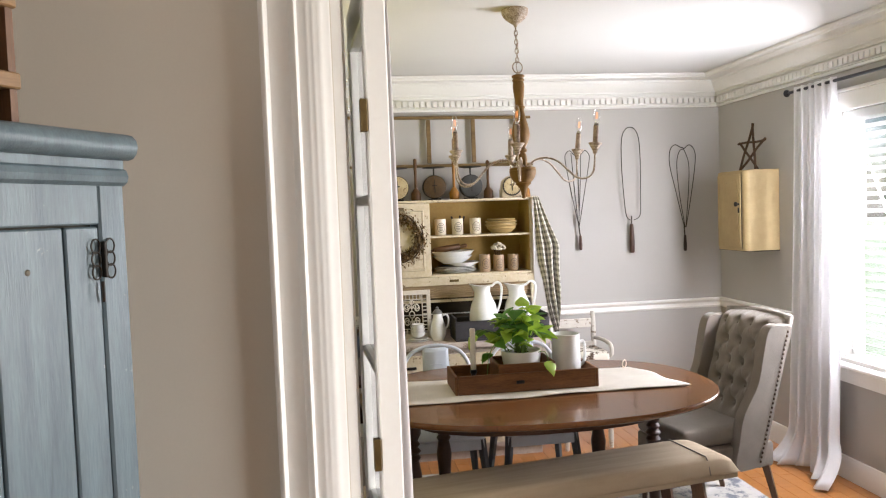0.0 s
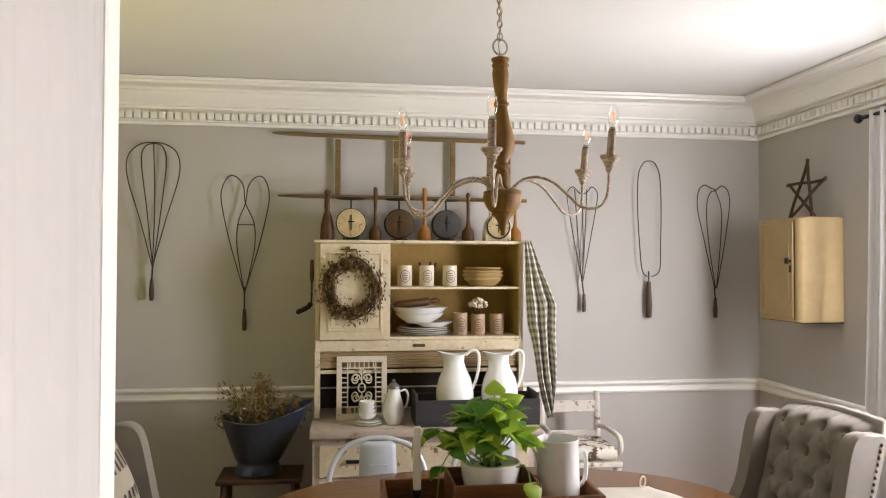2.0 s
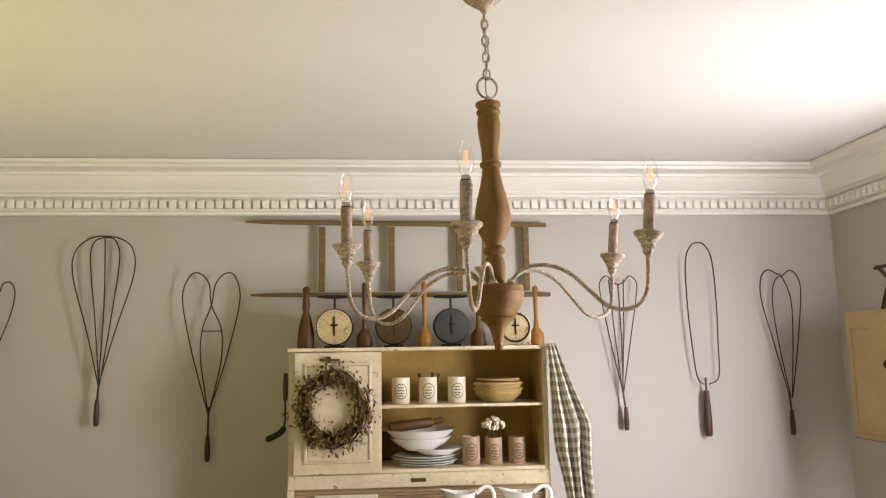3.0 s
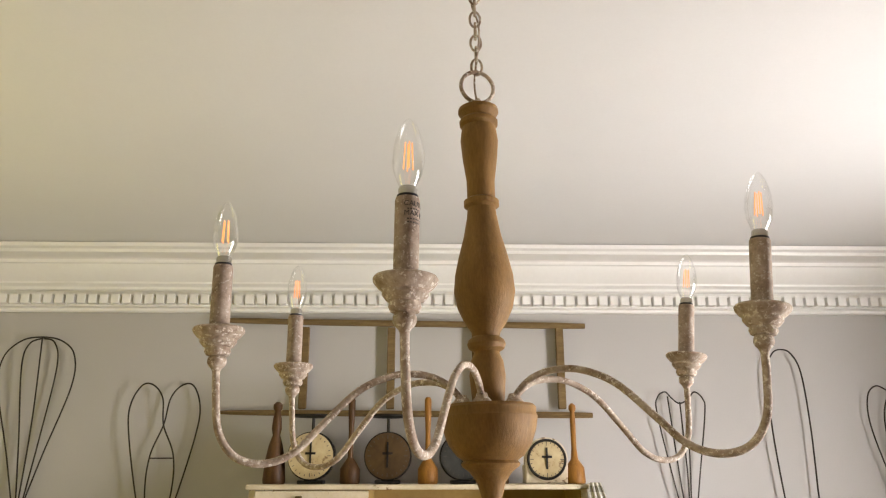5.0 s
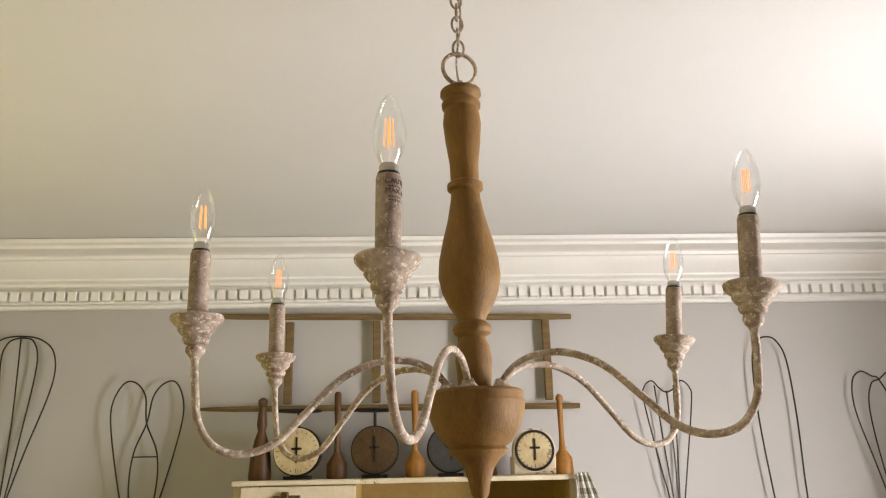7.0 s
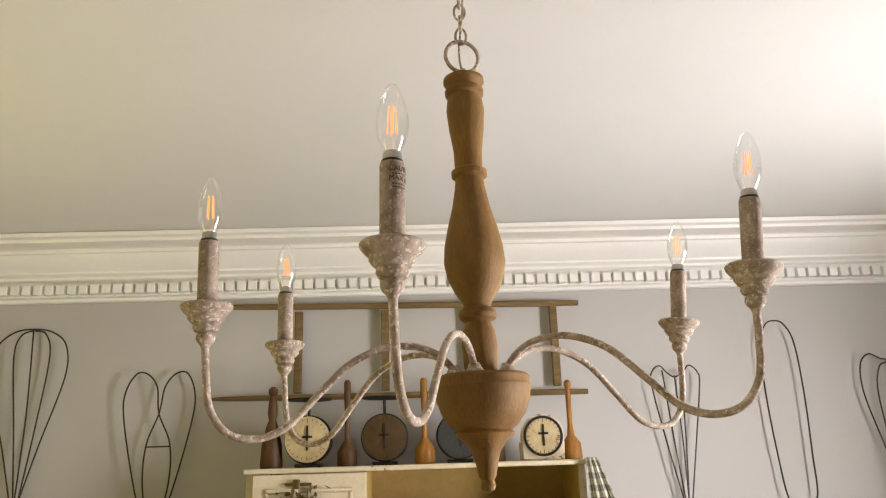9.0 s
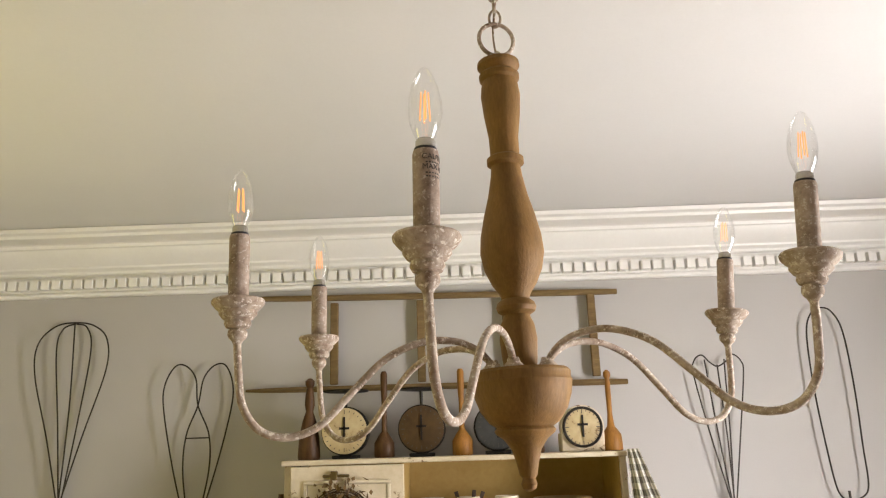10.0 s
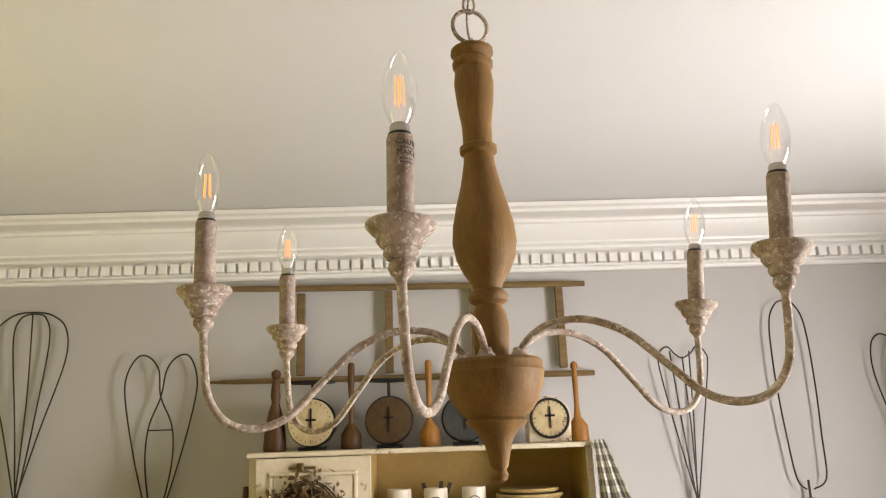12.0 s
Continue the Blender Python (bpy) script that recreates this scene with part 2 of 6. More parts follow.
M_PEWTER = mat("dull pewter", (0.26, 0.25, 0.24), (0.18, 0.175, 0.17), 20, 0.4, 0.8, 0.1)
M_SHEER = sheer_mat("white sheer curtain", (0.83, 0.82, 0.83), 0.45)
M_VOILE = sheer_mat("white door curtain", (0.66, 0.63, 0.625), 0.35)
M_BLIND = sheer_mat("white blind slat", (0.85, 0.85, 0.85), 0.5)
M_RUG = mat("grey patterned rug", (0.52, 0.50, 0.47), (0.44, 0.42, 0.40), 9, 0.95, 0, 0.6, 300, spots=(0.17, 0.18, 0.21), spot_scale=9, spot_amount=0.5)
M_DIAL = mat("cream scale dial", (0.47, 0.38, 0.215), (0.34, 0.25, 0.12), 12, 0.5, 0, 0.05, spots=(0.15, 0.085, 0.03), spot_scale=32, spot_amount=0.30)
M_DIALDARK = mat("tarnished brass dial", (0.090, 0.050, 0.017), (0.048, 0.027, 0.010), 12, 0.5, 0.4, 0.1)
M_DIALGREY = mat("grey scale dial", (0.055, 0.055, 0.052), (0.032, 0.032, 0.03), 12, 0.5, 0.3, 0.1)
M_MASHER = mat("honey wood masher", (0.30, 0.135, 0.022), (0.17, 0.07, 0.013), 10, 0.5, 0, 0.2, 60, (5, 5, 1), spec=0.25)
M_MASHERDARK = mat("brown wood masher", (0.098, 0.045, 0.013), (0.045, 0.020, 0.007), 10, 0.5, 0, 0.2, 60, (5, 5, 1), spec=0.25)
M_PILLOW = mat("cream grain-sack pillow", (0.58, 0.51, 0.41), (0.50, 0.44, 0.35), 10, 0.95, 0, 0.4, 400)
M_BRASS = mat("old brass", (0.18, 0.125, 0.05), (0.10, 0.07, 0.03), 20, 0.45, 0.8, 0.1)
M_CANDLE = mat("ivory candle wax", (0.68, 0.64, 0.55), (0.63, 0.58, 0.49), 12, 0.5, 0, 0.05)
M_CUBBY = mat("stained pigeonhole wood", (0.16, 0.075, 0.03), (0.09, 0.04, 0.017), 5, 0.5, 0, 0.25, 40, (8, 8, 1))
M_LAWN = mat("hazy garden", (0.30, 0.36, 0.22), (0.20, 0.26, 0.14), 0.5, 0.9, 0, 0)

for _m, _c in ((M_LEAF, (0.42, 0.60, 0.05)), (M_LEAFDARK, (0.10, 0.26, 0.03))):
    _nt = _m.node_tree
    _t, _x = _nt.nodes.new("ShaderNodeBsdfTranslucent"), _nt.nodes.new("ShaderNodeMixShader")
    _t.inputs[0].default_value, _x.inputs[0].default_value = (*_c, 1), 0.4
    _nt.links.new(_nt.nodes["Principled BSDF"].outputs[0], _x.inputs[1])
    _nt.links.new(_t.outputs[0], _x.inputs[2])
    _nt.links.new(_x.outputs[0], _nt.nodes["Material Output"].inputs[0])

# ---- shape helpers ----


def box(bm, x0, x1, y0, y1, z0, z1, bevel=0.0, seg=1):
    vs = [bm.verts.new((x, y, z)) for x in (x0, x1) for y in (y0, y1) for z in (z0, z1)]
    fs = [bm.faces.new([vs[i] for i in q]) for q in
          ((0, 1, 3, 2), (4, 6, 7, 5), (0, 4, 5, 1), (2, 3, 7, 6), (0, 2, 6, 4), (1, 5, 7, 3))]
    if bevel:
        es = list({e for fc in fs for e in fc.edges})
        bmesh.ops.bevel(bm, geom=es, offset=bevel, segments=seg, profile=0.5, affect="EDGES")


def lathe(bm, prof, seg=20, at=(0, 0, 0), cap=True):
    """Turn a profile of (radius, height) about the upright axis through at."""
    rings = []
    for r, z in prof:
        rings.append([bm.verts.new((at[0] + r * math.cos(2 * math.pi * k / seg), at[1] + r * math.sin(2 * math.pi * k / seg), at[2] + z)) for k in range(seg)])
    for a, b in zip(rings, rings[1:]):
        for k in range(seg):
            bm.faces.new((a[k], a[(k + 1) % seg], b[(k + 1) % seg], b[k]))
    if cap:
        bm.faces.new(rings[0][::-1])
        bm.faces.new(rings[-1])


def smooth_path(pts, n=6, closed=False):
    """Points along a smooth curve through pts."""
    p = [Vector(q) for q in pts]
    out = []
    m = len(p)
    for i in range(m if closed else m - 1):
        g = lambda k: p[k % m] if closed else p[max(0, min(m - 1, k))]
        a, b, c, d = g(i - 1), g(i), g(i + 1), g(i + 2)
        for k in range(n):
            t = k / n
            out.append(0.5 * (2 * b + (c - a) * t + (2 * a - 5 * b + 4 * c - d) * t * t + (3 * b - a - 3 * c + d) * t ** 3))
    if not closed:
        out.append(p[-1])
    return out


def tube(bm, pts, r, seg=8, closed=False):
    """A round rod along pts; r is one radius or one for each point."""
    pts = [Vector(p) for p in pts]
    m = len(pts)
    rs = r if isinstance(r, (list, tuple)) else [r] * m
    rings = []
    up = None
    for i, p in enumerate(pts):
        d = (pts[(i + 1) % m] - pts[i - 1]) if closed else (pts[min(m - 1, i + 1)] - pts[max(0, i - 1)])
        d = d.normalized() if d.length > 1e-9 else Vector((0, 0, 1))
        if up is None:
            up = Vector((0, 0, 1)) if abs(d.z) < 0.9 else Vector((0, 1, 0))
        s = d.cross(up)
        s = s.normalized() if s.length > 1e-6 else d.orthogonal().normalized()
        up = s.cross(d).normalized()
        rings.append([bm.verts.new(p + rs[i] * (math.cos(2 * math.pi * k / seg) * s + math.sin(2 * math.pi * k / seg) * up)) for k in range(seg)])
    for i in range(m if closed else m - 1):
        a, b = rings[i], rings[(i + 1) % m]
        for k in range(seg):
            bm.faces.new((a[k], a[(k + 1) % seg], b[(k + 1) % seg], b[k]))
    if not closed:
        bm.faces.new(rings[0][::-1])
        bm.faces.new(rings[-1])


def sweep(bm, prof, start, end, out, mitre0=0.0, mitre1=0.0):
    """A moulding: profile of (distance from wall, height) from start to end; out is the wall's normal."""
    a, b, o = Vector(start), Vector(end), Vector(out)
    d = (b - a).normalized()
    r0 = [bm.verts.new(a + o * u + d * (u * mitre0) + Vector((0, 0, z))) for u, z in prof]
    r1 = [bm.verts.new(b + o * u - d * (u * mitre1) + Vector((0, 0, z))) for u, z in prof]
    n = len(prof)
    for k in range(n):
        bm.faces.new((r0[k], r0[(k + 1) % n], r1[(k + 1) % n], r1[k]))
    bm.faces.new(r0[::-1])
    bm.faces.new(r1)


def grid(bm, nu, nv, fn, uvs=None):
    """A sheet of nu x nv cells; fn(u, v) gives a place for u, v in 0..1. uvs: its width and height in metres."""
    vs = [[bm.verts.new(fn(i / nu, j / nv)) for j in range(nv + 1)] for i in range(nu + 1)]
    lay = bm.loops.layers.uv.verify() if uvs else None
    for i in range(nu):
        for j in range(nv):
            fc = bm.faces.new((vs[i][j], vs[i + 1][j], vs[i + 1][j + 1], vs[i][j + 1]))
            if lay:
                for lp, (a, b) in zip(fc.loops, ((i, j), (i + 1, j), (i + 1, j + 1), (i, j + 1))):
                    lp[lay].uv = (a / nu * uvs[0], b / nv * uvs[1])


def finish(bm, name, material, smooth):
    bmesh.ops.recalc_face_normals(bm, faces=bm.faces)
    me = bpy.data.meshes.new(name)
    bm.to_mesh(me)
    bm.free()
    if material:
        me.materials.append(material)
    if smooth:
        me.polygons.foreach_set("use_smooth", [True] * len(me.polygons))
        me.set_sharp_from_angle(angle=radians(smooth))
    return me


def part(name, bm, material, parent, label="", at=None, smooth=35):
    """One mesh object under a thing or a part."""
    ob = new(name, finish(bm, name, material, smooth))
    ob.parent = parent
    if at is not None:
        ob.matrix_local = at
    return tagged(ob, label) if label else ob


def thing(name, m, label, category, group="", kind=""):
    """An empty at a thing's base that holds its parts."""
    ob = new(name)
    ob.empty_display_size = 0.05
    ob.matrix_world = m
    return tagged(ob, label, category, group, kind)


def single(name, bm, material, label, category, kind="", at=None, smooth=35, group=""):
    ob = new(name, finish(bm, name, material, smooth))
    if at is not None:
        ob.matrix_world = at
    return tagged(ob, label, category, group, kind)


def solid(ob, t, offset=0.0):
    md = ob.modifiers.new("thickness", "SOLIDIFY")
    md.thickness, md.offset = t, offset
    return ob


def B(*boxes, bevel=0.0, seg=1):
    """A bmesh of boxes (x0, x1, y0, y1, z0, z1)."""
    bm = bmesh.new()
    for b in boxes:
        box(bm, *b, bevel=bevel, seg=seg)
    return bm


def L(prof, seg=20, at=(0, 0, 0)):
    bm = bmesh.new()
    lathe(bm, prof, seg, at)
    return bm


def T(pts, r, seg=8, closed=False, n=6, smooth=True):
    bm = bmesh.new()
    tube(bm, smooth_path(pts, n, closed) if smooth else pts, r, seg, closed)
    return bm


# ---- the setting ----
XL, XR, YF, YB, H = -1.33, 2.6, 2.02, 5.5, 2.41
XH0, XH1, YH = -1.35, 2.0, -1.8


def structure(name, bm, material, label, category, smooth=0):
    return single(name, bm, material, label, category, "structure", smooth=smooth)


structure("subfloor", B((XH0 - 0.3, XR + 0.3, YH - 0.3, YB + 0.3, -0.12, -0.012)), M_GAP, "dark boarding under the oak planks", "floor")
floor_ob = structure("floor", B((XH0, XH1, YH, YF, -0.0115, 0.0), (XL, XR, YF, 2.2, -0.0115, 0.0)), M_OAK, "warm orange oak strip floor", "floor")
structure("ceiling", B((XH0 - 0.3, XR + 0.3, YH - 0.3, YB + 0.3, H, H + 0.12)), M_CEIL, "smooth white painted ceiling", "ceiling")
structure("wall_back", B((XL - 0.15, XR + 0.15, YB, YB + 0.15, 0, H)), M_WALL, "soft grey painted wall behind the hutch", "wall")
WY0, WY1, WZ0, WZ1 = 3.32, 4.22, 0.66, 1.99
structure("wall_right", B((XR, XR + 0.15, YF, WY0, 0, H), (XR, XR + 0.15, WY1, YB, 0, H), (XR, XR + 0.15, WY0, WY1, 0, WZ0), (XR, XR + 0.15, WY0, WY1, WZ1, H)),
          M_WALL, "soft grey painted wall with the window", "wall")
structure("wall_left", B((XL - 0.15, XL, YF, 2.95, 0, H), (XL - 0.15, XL, 4.15, YB, 0, H), (XL - 0.15, XL, 2.95, 4.15, 0, WZ0), (XL - 0.15, XL, 2.95, 4.15, WZ1, H)),
          M_WALL, "soft grey painted wall with an opening for daylight", "wall")
DX0, DX1, DH = -0.085, 1.55, 2.06
structure("wall_front", B((XH0, DX0, YF - 0.12, YF, 0, H), (DX1, XR, YF - 0.12, YF, 0, H), (DX0, DX1, YF - 0.12, YF, DH, H)), M_HALLWALL,
          "beige painted wall round the wide doorway", "wall")
# The opening in this unseen wall is added to let the fill lamp in.
structure("wall_hall_left", B((XH0 - 0.15, XH0, YH, -1.4, 0, H), (XH0 - 0.15, XH0, -0.4, YF - 0.12, 0, H), (XH0 - 0.15, XH0, -1.4, -0.4, 0, 0.75), (XH0 - 0.15, XH0, -1.4, -0.4, 2.05, H)), M_HALLWALL, "beige painted hall wall with an opening added for a lamp", "wall")
structure("wall_hall_right", B((XH1, XH1 + 0.15, YH, 0.88, 0, H), (XH1, XH1 + 0.15, 1.72, YF - 0.12, 0, H), (XH1, XH1 + 0.15, 0.88, 1.72, 0, 0.75), (XH1, XH1 + 0.15, 0.88, 1.72, 2.05, H)), M_HALLWALL, "beige painted hall wall with an opening added for a lamp", "wall")
structure("wall_hall_end", B((XH0 - 0.15, XH1 + 0.15, YH - 0.15, YH, 0, H)), M_HALLWALL, "beige painted hall wall", "wall")
structure("ground", B((-60, 60, -60, 60, -0.5, -0.4)), M_LAWN, "hazy green garden ground outside", "ground")

# crown moulding with dentils, chair rail and baseboard
CROWN = [(0, 2.200), (0.020, 2.200), (0.024, 2.206), (0.024, 2.212), (0.014, 2.220), (0.014, 2.276), (0.030, 2.280), (0.034, 2.288), (0.050, 2.296), (0.052, 2.303),
         (0.066, 2.314), (0.082, 2.332), (0.093, 2.350), (0.096, 2.357), (0.104, 2.360), (0.107, 2.370), (0.112, 2.374), (0.176, 2.378), (0.180, 2.388), (0.196, 2.393), (0.200, 2.406), (0, 2.4085)]
RAIL = [(0, 0.785), (0.010, 0.785), (0.016, 0.797), (0.012, 0.806), (0.012, 0.822), (0.024, 0.832), (0.032, 0.840), (0.032, 0.849), (0.026, 0.853), (0, 0.853)]
BASE = [(0, 0.0), (0.016, 0.0), (0.016, 0.095), (0.012, 0.108), (0.007, 0.122), (0, 0.126)]
RUNS = {"back": ((XL, YB, 0), (XR, YB, 0), (0, -1, 0)), "right": ((XR, YF, 0), (XR, YB, 0), (-1, 0, 0)),
        "left": ((XL, YF, 0), (XL, YB, 0), (1, 0, 0)), "front": ((XL, YF, 0), (XR, YF, 0), (0, 1, 0))}
crowns = {}
for key, (a, b, o) in RUNS.items():
    bm = bmesh.new()
    sweep(bm, CROWN, a, b, o, 1, 1)
    crowns[key] = structure("crown_moulding_" + key, bm, M_TRIM, "cream-white crown moulding with a dentil band", "moulding", 25)
    bm = bmesh.new()
    if key == "front":
        sweep(bm, RAIL, a, (DX0 - 0.14, YF, 0), o, 1, 0)
        sweep(bm, RAIL, (DX1 + 0.14, YF, 0), b, o, 0, 1)
    elif key in ("right", "left"):
        w0, w1 = (WY0, WY1) if key == "right" else (2.95, 4.15)
        sweep(bm, RAIL, a, (a[0], w0 - 0.11, 0), o, 1, 0)
        sweep(bm, RAIL, (a[0], w1 + 0.11, 0), b, o, 0, 1)
    else:
        sweep(bm, RAIL, a, b, o, 1, 1)
    structure("chair_rail_" + key, bm, M_TRIM, "white moulded chair rail", "moulding", 25)
    bm = bmesh.new()
    if key == "front":
        sweep(bm, BASE, a, (DX0 - 0.14, YF, 0), o, 1, 0)
        sweep(bm, BASE, (DX1 + 0.14, YF, 0), b, o, 0, 1)
    else:
        sweep(bm, BASE, a, b, o, 1, 1)
    structure("baseboard_" + key, bm, M_TRIM, "white painted baseboard", "baseboard", 25)

# doorway casing and jamb
CX = DX0 - 0.130
CASING = [(0, 0), (0, 0.023), (0.004, 0.026), (0.009, 0.026), (0.013, 0.022), (0.016, 0.017), (0.022, 0.016), (0.052, 0.019), (0.058, 0.026), (0.064, 0.027), (0.069, 0.021), (0.075, 0.020),
          (0.083, 0.023), (0.088, 0.0215), (0.094, 0.023), (0.099, 0.0215), (0.105, 0.022), (0.113, 0.017), (0.124, 0.014), (0.128, 0.012), (0.128, 0)]
bm = bmesh.new()
for y, s in ((YF - 0.12, -1), (YF, 1)):
    for flip in (0, 1):
        place = lambda u, d, z: (DX0 + DX1 - (CX + u) if flip else CX + u, y + s * d, z)
        lo = [bm.verts.new(place(u, d, 0)) for u, d in CASING]
        hi = [bm.verts.new(place(u, d, DH + 0.13 - u)) for u, d in CASING]
        for k in range(len(CASING) - 1):
            bm.faces.new((lo[k], lo[k + 1], hi[k + 1], hi[k]))
    lo = [bm.verts.new((CX + u, y + s * d, DH + 0.13 - u)) for u, d in CASING]
    hi = [bm.verts.new((DX0 + DX1 - CX - u, y + s * d, DH + 0.13 - u)) for u, d in CASING]
    for k in range(len(CASING) - 1):
        bm.faces.new((lo[k], lo[k + 1], hi[k + 1], hi[k]))
structure("doorway_trim", bm, M_TRIM, "white moulded and fluted doorway casing", "door casing", 40)
structure("doorway_jamb", B((DX0, DX0 + 0.018, YF - 0.119, YF - 0.001, 0, DH - 0.02), (DX1 - 0.018, DX1, YF - 0.119, YF - 0.001, 0, DH - 0.02), (DX0, DX1, YF - 0.119, YF - 0.001, DH - 0.02, DH)),
          M_TRIM, "white painted door jamb", "door jamb")


def door_leaf(name, x0, x1, y0, y1, panes, label):
    """A narrow glazed folding-door leaf, standing along y."""
    d = thing(name, pose(0, 0, 0), label, "door", kind="structure")
    z0, z1, st = 0.015, DH - 0.03, 0.055
    part("stile", B((x0, x1, y0, y0 + st, z0, z1), bevel=0.003), M_TRIM, d)
    part("stile", B((x0, x1, y1 - st, y1, z0, z1), bevel=0.003), M_TRIM, d)
    part("rail", B((x0, x1, y0 + st, y1 - st, z1 - 0.10, z1), bevel=0.003), M_TRIM, d)
    part("rail", B((x0, x1, y0 + st, y1 - st, z0, z0 + 0.095), bevel=0.003), M_TRIM, d)
    h = (z1 - 0.10 - z0 - 0.095) / panes
    xm = (x0 + x1) / 2
    for k in range(panes):
        zb = z0 + 0.095 + k * h
        g = part("pane", B((xm - 0.002, xm + 0.002, y0 + st, y1 - st, zb + 0.008, zb + h - 0.008)), M_GLASS, d)
        g.visible_shadow = False
        if k:
            part("muntin", B((x0 + 0.004, x1 - 0.004, y0 + st, y1 - st, zb - 0.011, zb + 0.011), bevel=0.004), M_TRIM, d)
    return d


leaf_a = door_leaf("door_1", -0.092, -0.060, 2.030, 2.400, 5, "white glazed folding door leaf, folded open")
FOLD = pose(0, 1.975, 0, 0, 0, 3.5) @ pose(0, -1.975, 0)
leaf_b = door_leaf("door_2", -0.022, 0.022, 1.975, 2.395, 5, "white glazed folding door leaf with a sheer curtain")
leaf_b.matrix_world = FOLD
for z in (0.35, 1.05, 1.73):
    part("hinge", B((-0.036, -0.0225, 1.970, 1.990, z - 0.032, z + 0.032), bevel=0.001), M_BRASS, leaf_b, "tarnished brass hinge")


def pleats(w, depth, n, seed):
    rnd = random.Random(seed)
    ph = [rnd.uniform(0, 6.28) for _ in range(3)]
    return lambda u, v: depth * (0.6 * math.sin(2 * math.pi * n * u + ph[0] + 0.5 * math.sin(3 * v + ph[1])) + 0.3 * math.sin(2 * math.pi * n * 1.7 * u + ph[2]))


bm = bmesh.new()
pl = pleats(0.36, 0.004, 5, 3)


def door_curtain_place(u, v):
    """Wraps round the free edge of the leaf, then runs along it in soft folds."""
    full = (0.004 + 0.028 * v) * (1 - 0.45 * u)
    if u < 0.12:
        k = u / 0.12
        x, y = 0.0235 + full * math.sin(k * 1.571), 1.983 - 0.006 * math.sin(k * 3.14) + 0.008 * k
    elif u > 0.9:
        k = (u - 0.9) / 0.1
        x, y = 0.0235 + full * math.cos(k * 1.571), 2.27 + 0.04 * k
    else:
        x, y = 0.0235 + full + pl(u, v), 1.991 + 0.279 * (u - 0.12) / 0.78
    pinch = max(0.0, 1 - v * 22)
    return (x - 0.006 * pinch * min(1, u * 8), y, 1.995 - 1.92 * v + 0.008 * math.sin(40 * u) * pinch)


grid(bm, 90, 40, door_curtain_place)
dc = single("door_curtain", bm, M_VOILE, "white gathered sheer curtain hung on the folded door", "curtain", smooth=60)
dc.matrix_world = FOLD
solid(dc, 0.0015)
cr = thing("curtain_rod", FOLD @ pose(0.0295, 0, 1.975), "slim white rod holding the door curtain", "curtain rod")
part("rod", T([(0, 1.985, 0), (0, 2.33, 0)], 0.004, 8, smooth=False), M_TRIM, cr)
part("bracket", B((-0.007, 0.0, 2.0, 2.008, -0.006, 0.006)), M_TRIM, cr)
part("bracket", B((-0.007, 0.0, 2.31, 2.318, -0.006, 0.006)), M_TRIM, cr)


def sash_window(name, x, out, y0, y1, label):
    """A double-hung window in a wall that runs along y; out points from the room outwards."""
    w = thing(name, pose(x, 0, 0), label, "window", kind="structure")
    s = -out
    ab = lambda a, b: (min(a, b), max(a, b))
    c = 0.095
    part("casing", B((*ab(0, s * 0.02), y0 - c, y0, WZ0 - 0.02, WZ1 + c - 0.001), bevel=0.003), M_TRIM, w)
    part("casing", B((*ab(0, s * 0.02), y1, y1 + c, WZ0 - 0.02, WZ1 + c - 0.001), bevel=0.003), M_TRIM, w)
    part("casing", B((*ab(0, s * 0.022), y0, y1, WZ1, WZ1 + c), bevel=0.003), M_TRIM, w)
    part("drip_cap", B((*ab(0, s * 0.034), y0 - c - 0.01, y1 + c + 0.01, WZ1 + c, WZ1 + c + 0.018), bevel=0.004), M_TRIM, w)
    part("window_sill", B((*ab(out * 0.05, s * 0.05), y0 - c - 0.02, y1 + c + 0.02, WZ0 - 0.045, WZ0 - 0.02), bevel=0.006), M_TRIM, w)
    part("apron", B((*ab(0, s * 0.018), y0 - c, y1 + c, WZ0 - 0.125, WZ0 - 0.046), bevel=0.003), M_TRIM, w)
    zm = (WZ0 + WZ1) / 2
    for k, (za, zb, dx) in enumerate(((WZ0 - 0.02, zm + 0.02, 0.075), (zm - 0.02, WZ1, 0.105))):
        xx = out * dx
        f = part("window_frame", B((*ab(xx, xx + out * 0.028), y0, y0 + 0.04, za, zb), (*ab(xx, xx + out * 0.028), y1 - 0.04, y1, za, zb),
                                   (*ab(xx, xx + out * 0.028), y0 + 0.04, y1 - 0.04, za, za + 0.04), (*ab(xx, xx + out * 0.028), y0 + 0.04, y1 - 0.04, zb - 0.04, zb)), M_TRIM, w, smooth=0)
        g = part("pane", B((*ab(xx + out * 0.012, xx + out * 0.016), y0 + 0.04, y1 - 0.04, za + 0.04, zb - 0.04)), M_GLASS, f, smooth=0)
        g.visible_shadow = False
    return w


sash_window("window_1", XR, 1, WY0, WY1, "white double-hung window with moulded casing")
sash_window("window_2", XL, -1, 2.95, 4.15, "white double-hung window with moulded casing")

# horizontal blind in the window
bl = thing("window_blind", pose(XR + 0.045, 0, 0), "white horizontal slat blind, lowered and open", "blind")
part("headrail", B((-0.025, 0.025, WY0 + 0.01, WY1 - 0.01, WZ1 - 0.045, WZ1 - 0.002), bevel=0.003), M_BLIND, bl)
sl0 = part("slat", B((-0.024, 0.024, WY0 + 0.012, WY1 - 0.012, -0.0012, 0.0012)), M_BLIND, bl, at=pose(0, 0, WZ0 + 0.05, 0, 18, 0), smooth=0)
for k in range(1, 29):
    o = new("slat", sl0.data)
    o.parent = bl
    o.matrix_local = pose(0, 0, WZ0 + 0.05 + 0.044 * k, 0, 18, 0)
